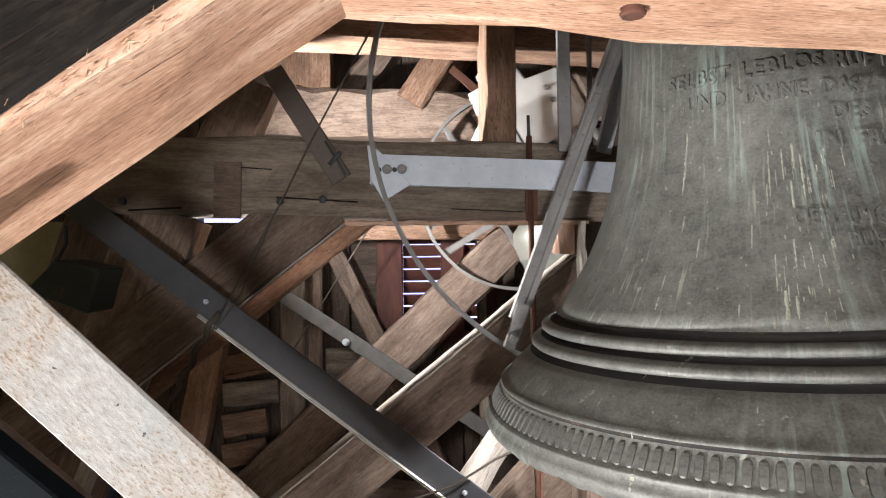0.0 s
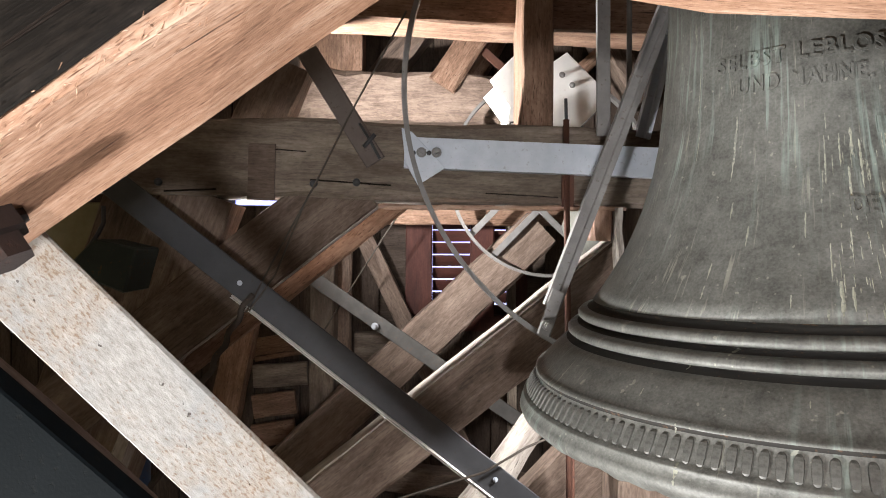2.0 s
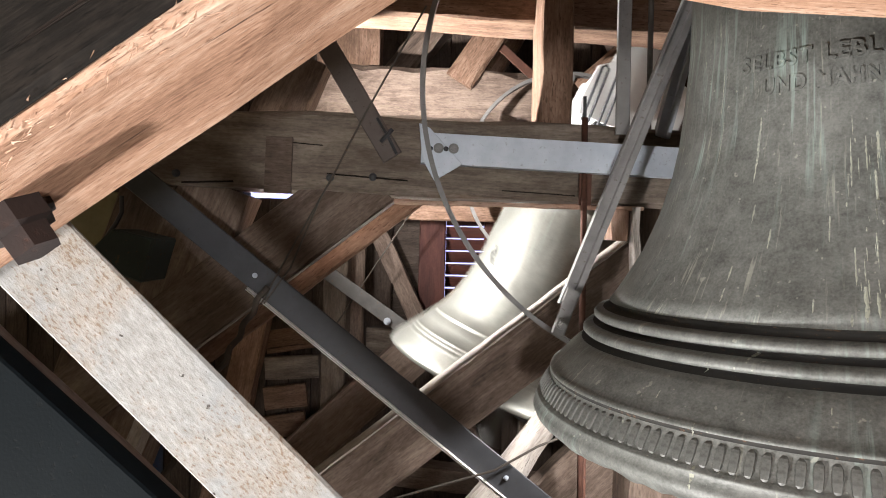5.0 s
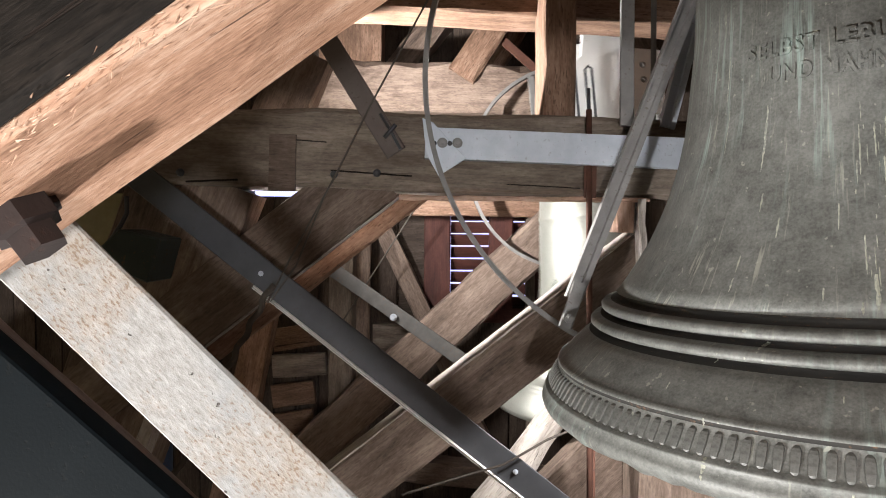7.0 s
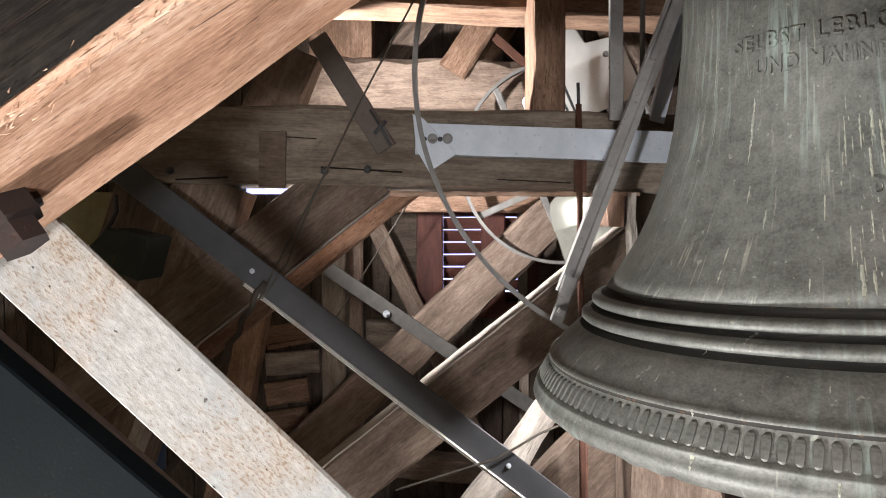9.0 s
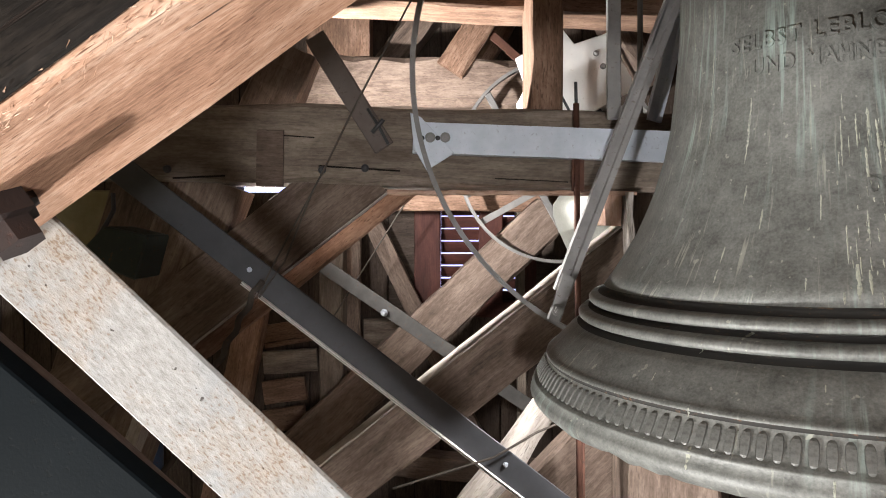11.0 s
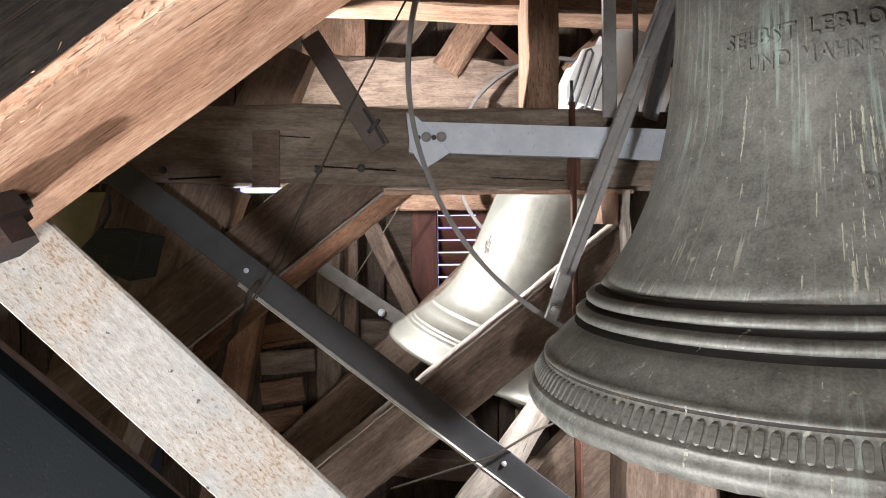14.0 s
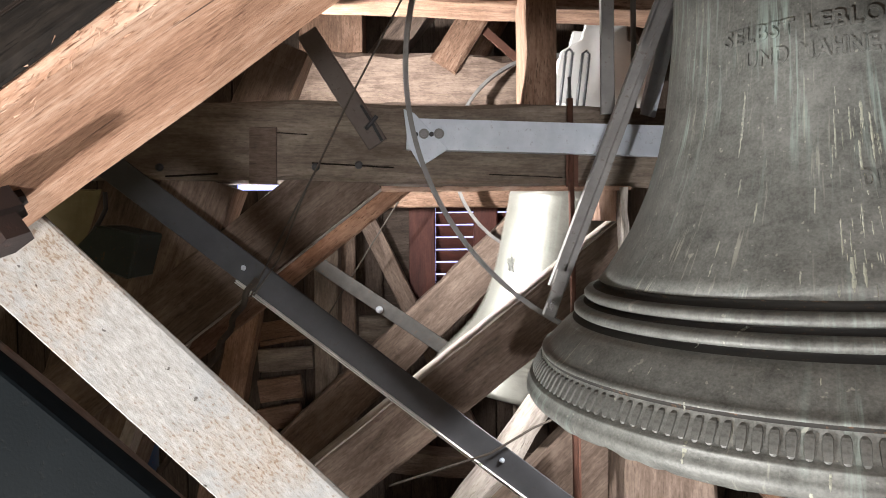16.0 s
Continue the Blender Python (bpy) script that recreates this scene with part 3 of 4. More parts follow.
        for p, q in zip(rows, rows[1:]):
            for i in range(2):
                bm.faces.new((p[i], p[i + 1], q[i + 1], q[i]))
        bmesh.ops.recalc_face_normals(bm, faces=bm.faces[:])
        part("dropping", bm, DROPPING, bell, "pale dried dropping")
    dropping(-138.0, 0.008, -0.035, 0.0085)
    dropping(-136.0, -0.238, -0.251, 0.0114)
    dropping(-140.7, -0.360, -0.383, 0.0095)
    dropping(-139.4, -0.428, -0.466, 0.0133)
    dropping(-119.7, 0.243, 0.200, 0.0038)
    dropping(-120.3, 0.194, 0.087, 0.0057)
    dropping(-144.8, 0.265, 0.113, 0.0104)
    dropping(-143.2, 0.063, 0.022, 0.0076)
    dropping(-160.7, 0.405, 0.293, 0.0047)
    dropping(-159.0, 0.272, 0.167, 0.0038)
    dropping(-172.5, 0.445, 0.423, 0.0066)
    dropping(-113.8, 0.206, 0.146, 0.0114)
    dropping(-116.7, 0.196, 0.122, 0.0076)
    dropping(-112.0, 0.180, 0.074, 0.0085)
    dropping(-115.0, 0.123, 0.042, 0.0095)
    dropping(-125.1, 0.031, -0.022, 0.0057)
    dropping(-120.2, -0.034, -0.108, 0.0066)
    dropping(-118.8, -0.108, -0.172, 0.0152)
    dropping(-116.9, -0.119, -0.163, 0.0114)
    dropping(-121.2, -0.158, -0.180, 0.0076)
    dropping(-127.4, -0.133, -0.158, 0.0066)
    dropping(-145.3, -0.118, -0.146, 0.0085)
    dropping(-145.3, -0.071, -0.106, 0.0066)
    dropping(-123.0, -0.440, -0.466, 0.0095)
    dropping(-123.9, -0.307, -0.318, 0.0066)
    dropping(-143.9, -0.272, -0.287, 0.0057)
    dropping(-148.6, -0.321, -0.335, 0.0057)
    dropping(-124.9, -0.473, -0.488, 0.0085)
    for n in range(75):
        # crusted patch of old droppings
        a, z = rnd.gauss(-113.0, 4.5), rnd.uniform(-0.17, 0.20)
        dropping(a, z, z - rnd.choice((0.010, 0.016, 0.026, 0.045)), rnd.uniform(0.002, 0.006))
    # headstock that carries it
    part("headstock", box_mesh(0.34, 1.5, 0.30, 0.02, (0, 0, 1.12)), DARK_STEEL, bell)
    for s in (-1, 1):
        part("canon", rod_mesh([(0.11 * s, 0.0, 0.92), (0.14 * s, 0.0, 0.97), (0.11 * s, 0.0, 1.02)], 0.04), PATINA, bell)
    part("clapper", rod_mesh([(0, 0, 0.80), (0, 0, -0.2), (0, 0, -0.34), (0, 0, -0.40), (0, 0, -0.50), (0, 0, -0.55)], [0.03, 0.035, 0.05, 0.10, 0.10, 0.04], 16), DARK_STEEL, bell)
    return bell


large_bell()


# ---- the large bell's ringing wheel: rim, arm and stay ----
def large_wheel():
    hub = (0.9495, 2.3158, 3.5552)
    wheel = thing("ringing_wheel", "large bent flat iron wheel with a grey steel arm", "bell wheel", hub)
    part("rim", ring_mesh(1.0602, 0.0181, 0.045, 120, 245, 80), ARM_STEEL, wheel, "thin curved flat iron rim")
    def arm(name, p, q, width, mat, deep=0.04):
        m, length = axes(Vector(p) - Vector(hub), Vector(q) - Vector(hub))
        bm = bmesh.new()
        # U section with raised flanges and a sunk web
        h = width / 2
        sec = [(-h, 0), (-h + 0.008, 0), (-h + 0.010, 0.010), (h - 0.024, 0.010), (h - 0.020, 0), (h, 0), (h, deep), (-h, deep)]
        ends = [[bm.verts.new((x, y, z)) for z, y in sec] for x in (-length / 2, length / 2)]
        for k in range(len(sec)):
            j = (k + 1) % len(sec)
            bm.faces.new((ends[0][k], ends[0][j], ends[1][j], ends[1][k]))
        bm.faces.new(ends[0])
        bm.faces.new(list(reversed(ends[1])))
        bmesh.ops.recalc_face_normals(bm, faces=bm.faces[:])
        return part(name, bm, mat, wheel, "", m)
    arm("arm", (0.8681, 2.2943, 3.9134), (0.4281, 2.2542, 2.7646), 0.0575, ARM_STEEL)
    arm("stay", (0.9513, 2.4582, 3.9787), (0.8048, 2.4378, 3.3951), 0.0552, STEEL)
    # forked end plate with its bolt on the rim
    m, length = axes(Vector((0.4493, 2.2435, 2.8250)) - Vector(hub), Vector((0.3961, 2.2380, 2.6675)) - Vector(hub))
    part("end_plate", timber_mesh(length, 0.012, 0.0474, 0.003, 0.0, 1, 0.2), ARM_STEEL, wheel, "", m)
    part("bolt", bolt_mesh(0.014, 0.01), ARM_STEEL, wheel, "", Matrix.Translation(Vector((0.4091, 2.2351, 2.7054)) - Vector(hub)))


large_wheel()


# ---- the timber bell frame behind the large bell ----
def bell_frame():
    g = "timbers of the bell frame"
    d = 0.26
    beam = timber("cross_beam", (-2.1936, 2.4103, 3.3384), (2.1089, 2.4754, 3.2552), 0.2973, d, GREY_WOOD, "heavy grey-brown oak cross beam with bolt holes and old mortises", "beam", None, 0.012, 0.004, 0.006, "", (0, 1, 0), g)
    inlay = timber("inlay", (-0.6893, 2.4226, 3.2518), (-0.5900, 2.4225, 3.2497), 0.2116, 0.02, OLD_WOOD, "dark let-in patch", "", None, 0.002, 0.001)
    inlay.parent = beam
    inlay.matrix_basis = beam.matrix_basis.inverted() @ inlay.matrix_basis
    for p, q, wide in (((-0.4576, 2.4258, 3.2226), (-0.1527, 2.4277, 3.2038), 0.005), ((-1.0016, 2.4182, 3.1756), (-0.8078, 2.4202, 3.1842), 0.006), ((-0.6642, 2.4265, 3.3407), (-0.4742, 2.4278, 3.3282), 0.003), ((0.2041, 2.4327, 3.1767), (0.4808, 2.4340, 3.1640), 0.003)):
        m, length = axes(p, q)
        part("split", timber_mesh(length, 0.006, wide, 0.001, 0.0009, 5, 0.03), DARK_WOOD, beam, "dark split along the grain", beam.matrix_basis.inverted() @ m)
    for px, py in ((650, 300), (574, 303), (300, 302)):
        hole = part("bolt_hole", lathe_mesh([(0.0, 0.012), (0.011, 0.012), (0.0135, 0.0), (0.0155, -0.003), (0.012, -0.004), (0.0, 0.006)], 16), DARK_STEEL, beam, "dark empty bolt hole")
        hole.matrix_basis = beam.matrix_basis.inverted() @ Matrix.Translation(spot(px, py)) @ pose(0, 0, 0, 90, 0, 0)
    # pink strip stands for the light on the beam's underside
    m, length = axes((-0.1994, 2.4180, 3.1224), (0.7420, 2.4350, 3.1232))
    part("worn_edge", timber_mesh(length, 0.03, 0.018, 0.004, 0.0025, 17, 0.05), PINK_WOOD, beam, "pale lower arris, coloured as the lit underside", beam.matrix_basis.inverted() @ m)
    # inner brace, falling to the lower left of the beam
    inner = timber("brace", (-0.2852, 2.4744, 3.2271), (-1.5644, 2.4393, 2.2208), 0.2528, 0.11, OLD_WOOD, "broad dark oak brace falling from the cross beam", "brace", None, 0.006, 0.0035, 0.0, "", (0, 1, 0), g, True)
    # pale strip in place of light along the brace's lower edge
    reach = (Vector((-0.2852, 2.4744, 3.2271)) - Vector((-1.2619, 2.4477, 2.4605))).length
    span = max(v.co.x for v in inner.data.vertices) * 2
    part("worn_edge", timber_mesh(reach, 0.05, 0.005, 0.0015, 0.0012, 13, 0.06), PALE_WOOD, inner, "pale lower edge, lit look in the colour", pose(-span / 2 + reach / 2, 0.001, 0.1264 + 0.002))
    timber("brace", (-0.0763, 2.7287, 3.2029), (-1.1540, 2.6991, 2.3546), 0.0811, 0.06, WARM_WOOD, "warm brown brace of the rear frame", "brace", None, 0.006, 0.0035, 0.0, "", (0, 1, 0), g)
    # outer boards
    timber("strut", (-0.8994, 2.4984, 3.1814), (-1.2051, 2.4700, 2.3698), 0.2794, 0.18, OLD_WOOD, "dark oak strut with a bored hole", "strut", None, 0.006, 0.003, 0.0, "", (0, 1, 0), g, True)
    timber("strut", (-1.1668, 2.5594, 3.2260), (-1.4172, 2.5329, 2.4665), 0.2124, 0.16, OLD_WOOD, "dark oak strut beside the brace", "strut", None, 0.006, 0.003, 0.0, "", (0, 1, 0), g, True)
    timber("block", (-0.8371, 2.5735, 3.1420), (-0.8911, 2.5682, 2.9891), 0.0360, 0.2, WARM_WOOD, "small warm-lit wooden cleat in the frame's corner", "block", None, 0.004, 0.002, 0.0, "", (0, 1, 0), g)
    # long brace that rises behind the large bell
    long = timber("brace", (0.7789, 2.4808, 2.9221), (-0.7702, 2.4378, 1.6914), 0.2089, 0.17, OLD_WOOD, "long oak brace with its upper edge coloured as lit", "brace", None, 0.009, 0.003, 0.0, "", (0, 1, 0), g, True)
    # pale slab that paints the light on the upper edge
    reach = (Vector((0.7789, 2.4808, 2.9221)) - Vector((-0.7702, 2.4378, 1.6914))).length
    span = max(v.co.x for v in long.data.vertices) * 2
    part("worn_edge", timber_mesh(reach, 0.16, 0.007, 0.002, 0.0018, 9, 0.06), PALE_WOOD, long, "pale upper edge, lit look in the colour", pose(-span / 2 + reach / 2, 0.005, -0.1044 - 0.0025))
    # post under the beam
    timber("post", (0.9272, 2.5309, 3.1397), (0.9272, 2.4412, 0.5698), 0.3673, 0.27, OLD_WOOD, "thick oak post under the cross beam", "post", None, 0.012, 0.004, 0.0, "", (0, 1, 0), g, True)
    # two pale pieces whose colour carries the light on the post's side
    timber("post_cheek", (0.7150, 2.4300, 3.1269), (0.7228, 2.4250, 2.8559), 0.032, 0.10, PALE_WOOD, "pale cheek board on the post's edge, lit look in its colour", "board", None, 0.005, 0.004, 0.002, "", (0, 1, 0), g)
    timber("tenon_block", (0.6524, 2.4400, 3.1184), (0.6482, 2.4400, 2.9993), 0.072, 0.12, PINK_WOOD, "pale tenon block under the cross beam, coloured as lit", "block", None, 0.006, 0.004, 0.0, "", (0, 1, 0), g)
    # post above the beam
    timber("post", (0.4190, 2.5807, 4.8099), (0.4168, 2.5325, 3.4280), 0.1257, 0.27, WARM_WOOD, "upright sawn post standing on the cross beam", "post", None, 0.006, 0.003, 0.0, "", (0, 1, 0), g)
    # upper beam seen from below
    timber("upper_beam", (-1.1540, 2.7621, 4.1584), (2.1840, 2.7567, 4.0036), 0.3457, 0.25, WARM_WOOD, "upper beam with a brightly lit underside", "beam", None, 0.008, 0.003, 0.004, "", (0, 1, 0), g)
    timber("rear_beam", (-0.9402, 4.3448, 3.9818), (0.6835, 4.3434, 3.9440), 0.3248, 0.27, OLD_WOOD, "rounded dull brown beam behind the frame", "beam", None, 0.03, 0.005, 0.003, "", (0, 1, 0), g)
    timber("block", (-0.6923, 4.3934, 4.4493), (-0.6923, 4.3825, 4.1374), 0.4261, 0.2, WARM_WOOD, "short knotty timber block between the beams", "block", None, 0.004, 0.002, 0.0, "", (0, 1, 0), g)
    timber("strut", (-0.6295, 2.7480, 3.7534), (-0.7725, 2.7359, 3.4079), 0.2194, 0.14, OLD_WOOD, "dark brown slanting strut", "strut", None, 0.005, 0.003, 0.0, "", (0, 1, 0), g)
    # struts of the roof between the upper beams
    for a, b, w, mat in (((0.0597, 4.2903, 4.0286), (0.4509, 4.3117, 4.6432), 0.1939, WARM_WOOD), ((0.2640, 4.6042, 4.1039), (0.7039, 4.6299, 4.8434), 0.1120, WARM_WOOD), ((-0.4160, 4.6048, 4.1239), (0.0640, 4.6258, 4.7235), 0.1799, OLD_WOOD),
                         ((0.8834, 4.4988, 4.0592), (1.3524, 4.5138, 4.4890), 0.0860, WARM_WOOD), ((1.4893, 4.4961, 3.9811), (1.1961, 4.5152, 4.5281), 0.1564, OLD_WOOD)):
        timber("strut", a, b, w, 0.12 if a[1] < 4.4 else 0.37, mat, "slanting strut of the upper frame", "strut", None, 0.02, 0.003, 0.0, "", (0, 1, 0), g)
    # lower timbers
    timber("rear_brace", (0.7300, 4.2090, 3.0810), (-0.6043, 4.1648, 1.8260), 0.2726, 0.2, OLD_WOOD, "rough brown brace of the rear frame", "brace", None, 0.012, 0.005, 0.0, "", (0, 1, 0), g, True)
    timber("rear_lintel", (-0.8523, 4.3488, 3.1679), (1.9632, 4.3482, 3.1489), 0.1293, 0.12, WARM_WOOD, "warm brown lintel of the rear frame", "beam", None, 0.008, 0.003, 0.0, "", (0, 1, 0), g)
    timber("rear_post", (-0.7614, 4.4939, 3.3968), (-0.7614, 4.3844, 0.2589), 0.1648, 0.2, GREY_WOOD, "upright post of the rear frame", "post", None, 0.008, 0.003, 0.0, "", (0, 1, 0), g, True)
    timber("rear_post", (-0.6373, 4.6774, 3.4130), (-0.6373, 4.5634, 0.1471), 0.1062, 0.1, OLD_WOOD, "dark upright post of the rear frame", "post", None, 0.008, 0.003, 0.0, "", (0, 1, 0), g, True)
    timber("rear_strut", (-1.2573, 4.2784, 2.4588), (-1.4267, 4.2474, 1.5747), 0.1882, 0.14, WARM_WOOD, "warm brown slanting strut", "strut", None, 0.006, 0.003, 0.0, "", (0, 1, 0), g, True)
    timber("rear_post", (0.5462, 4.4500, 3.2501), (0.5614, 4.4500, 2.4119), 0.060, 0.10, GREY_WOOD, "thin grey upright board of the rear frame", "post", None, 0.006, 0.003, 0.0, "", (0, 1, 0), g, True)
    timber("rear_strut", (-0.5416, 4.7600, 3.0908), (-0.1932, 4.7600, 2.3621), 0.130, 0.14, OLD_WOOD, "brown slanting board beside the louvres", "strut", None, 0.006, 0.003, 0.0, "", (0, 1, 0), g, True)
    timber("log_prop", (0.5818, 2.5743, 2.4349), (0.0136, 2.5486, 1.6967), 0.1182, 0.13, PALE_WOOD, "weathered pale grey log prop with split grain", "prop", None, 0.035, 0.006, 0.006, "", (0, 1, 0), g, True)
    timber("lower_brace", (0.7893, 2.7742, 2.0691), (0.2360, 2.7545, 1.5039), 0.3442, 0.12, OLD_WOOD, "dark board behind the log prop", "board", None, 0.006, 0.003, 0.0, "", (0, 1, 0), g, True)
    timber("lower_brace", (1.1918, 2.6036, 2.0562), (1.4690, 2.5940, 1.7792), 0.0601, 0.12, WARM_WOOD, "narrow brown strut under the large bell", "strut", None, 0.006, 0.003, 0.0, "", (0, 1, 0), g, True)
    timber("left_strut", (-0.9202, 2.1108, 2.5554), (-1.1065, 2.0939, 2.0714), 0.0410, 0.1, PALE_WOOD, "thin pale wooden strut", "strut", None, 0.004, 0.002, 0.0, "", (0, 1, 0), g, True)


def spot(px, py):
    """A place on the cross beam's face, from a table of its three bolt holes."""
    return {650: (-0.2841, 2.4272, 3.2143), 574: (-0.4452, 2.4270, 3.2080), 300: (-1.0242, 2.4228, 3.2097)}[px]


bell_frame()


# ---- iron on the frame ----
def ironwork():
    # galvanised channel with its gusset
    ch = thing("steel_channel", "grey galvanised steel channel bolted along the cross beam", "steel beam", (-0.1008, 2.3586, 3.3209))
    m, length = axes((0, 0, 0), Vector((1.3269, 2.3911, 3.2776)) - Vector((-0.1008, 2.3586, 3.3209)))
    h = 0.1115
    bm = bmesh.new()
    sec = [(-h / 2, 0), (h / 2, 0), (h / 2, 0.05), (h / 2 - 0.008, 0.05), (h / 2 - 0.010, 0.008), (-h / 2 + 0.010, 0.008), (-h / 2 + 0.008, 0.05), (-h / 2, 0.05)]
    ends = [[bm.verts.new((x, y, z)) for z, y in sec] for x in (-length / 2, length / 2)]
    for k in range(len(sec)):
        j = (k + 1) % len(sec)
        bm.faces.new((ends[0][k], ends[0][j], ends[1][j], ends[1][k]))
    bm.faces.new(ends[0]), bm.faces.new(list(reversed(ends[1])))
    bmesh.ops.recalc_face_normals(bm, faces=bm.faces[:])
    part("web", bm, STEEL, ch, "", m)
    k = 0.0021
    part("gusset", plate_mesh([(-5 * k, 42 * k), (14 * k, 34 * k), (72 * k, -28 * k), (24 * k, -58 * k), (2 * k, -20 * k)], 0.006), STEEL, ch, "", pose(0, -0.008, 0))
    for px in (30, 56):
        part("bolt", bolt_mesh(0.0125, 0.006), ARM_STEEL, ch, "", pose(px * k, -0.008, -1 * k))
    for px in (16, 43):
        part("hole", lathe_mesh([(0.0, 0.001), (0.009, 0.001), (0.009, -0.001), (0.0, -0.001)], 12), DARK_STEEL, ch, "", pose(px * k, -0.0095, -2 * k, 90, 0, 0))
    # dark angle iron that ties the braces
    p, q = Vector((-1.2342, 2.3227, 3.2657)), Vector((0.5594, 2.2746, 1.8884))
    m, length = axes(p, q)
    tie = thing("tie_bar", "dark painted angle iron tying the braces, its lit edge coloured white", "tie bar", (p + q) / 2)
    m.translation = (0, 0, 0)
    h = 0.1013
    part("flat", timber_mesh(length, 0.007, h, 0.0015, 0.0, 2, 1.0), DARK_STEEL, tie, "", m)
    # flange edges coloured white to look lit
    part("flange", timber_mesh(length * 0.62, 0.055, 0.004, 0.001, 0.0, 2, 1.0), WHITE, tie, "thin flange, white for the light it catches", m @ Matrix.Translation((length * 0.12, -0.012, -h / 2 - 0.0025)))
    part("flange", timber_mesh(length * 0.62, 0.03, 0.003, 0.001, 0.0, 2, 1.0), WHITE, tie, "second thin edge, white in place of light", m @ Matrix.Translation((length * 0.12, -0.006, -h / 2 - 0.012)))
    for px in ((-0.6837, 2.3036, 2.8406), (0.2347, 2.2792, 2.1431)):
        part("bolt", bolt_mesh(0.0065, 0.003), STEEL, tie, "", Matrix.Translation(Vector(px) - (p + q) / 2))
    # second tie, on the rear frame
    p, q = Vector((-0.8768, 4.1810, 2.8136)), Vector((0.6456, 4.1448, 1.7761))
    m, length = axes(p, q)
    tie = thing("rear_tie", "grey flat steel tie of the rear frame", "tie bar", (p + q) / 2)
    m.translation = (0, 0, 0)
    part("flat", timber_mesh(length, 0.008, 0.0937, 0.0015, 0.0, 2, 1.0), LEAD, tie, "", m)
    part("bolt", bolt_mesh(0.016, 0.008), STEEL, tie, "", Matrix.Translation(Vector((-0.3650, 4.1470, 2.4352)) - (p + q) / 2))
    # rusty tension rod
    rod = thing("tension_rod", "red-brown rusty vertical tension rod with a threaded end", "rod", (0.5187, 2.3717, 1.9909))
    o = Vector((0.5187, 2.3717, 1.9909))
    top, mid, low = (Vector(v) - o for v in ((0.5040, 2.4257, 3.5356), (0.5061, 2.4229, 3.4555), (0.5272, 2.3519, 1.4220)))
    part("bar", rod_mesh([mid, low], 0.0116, 12), RUST, rod)
    part("thread", rod_mesh([top, mid], 0.0063, 10), DARK_STEEL, rod, "dark threaded end")
    part("plate", box_mesh(0.0459, 0.012, 0.1293, 0.002, Vector((0.5133, 2.4179, 3.1924)) - o), RUST, rod)
    part("second_bar", rod_mesh([Vector((0.5391, 2.4103, 2.3636)) - o, Vector((0.5455, 2.3768, 1.4052)) - o], 0.0063, 8), RUST, rod)
    # flat strap nailed over the beam
    p, q = Vector((-0.4657, 2.3973, 3.6963)), Vector((-0.2079, 2.3829, 3.2850))
    m, length = axes(p, q)
    strap = thing("strap", "dark brown flat strap with a bent hook over the cross beam", "strap", (p + q) / 2)
    m.translation = (0, 0, 0)
    part("flat", timber_mesh(length, 0.012, 0.0790, 0.003, 0.001, 2, 0.3), STRAP, strap, "", m)
    k = 0.0021
    a = Vector((-0.2667, 2.3751, 3.4260)) - (p + q) / 2
    part("hook", rod_mesh([a, a + Vector((20 * k, -0.012, -32 * k)), a + Vector((36 * k, -0.012, -62 * k))], 0.006, 8), DARK_STEEL, strap)
    part("nail", rod_mesh([a + Vector((8 * k, -0.012, -42 * k)), a + Vector((28 * k, -0.02, -20 * k))], 0.008, 8), DARK_STEEL, strap)
    # upright bars behind the arm
    bar = timber("flat_bar", (0.6384, 2.4361, 4.5662), (0.6426, 2.3952, 3.3944), 0.0501, 0.02, ARM_STEEL, "grey upright flat steel bar", "steel bar", None, 0.002, 0.0)
    tagged(part("thin_rod", rod_mesh([(0.7891, 2.6102, 4.6780), (0.7891, 2.5661, 3.4159)], 0.0112, 10), ARM_STEEL, None, "thin grey upright steel rod"), "", "rod")
    # rusty flat tie in the upper frame
    timber("upper_tie", (0.1927, 4.3611, 4.4013), (0.6648, 4.3466, 3.9859), 0.0567, 0.012, RUST, "red-brown flat iron tie", "tie bar", None, 0.002, 0.0)


ironwork()


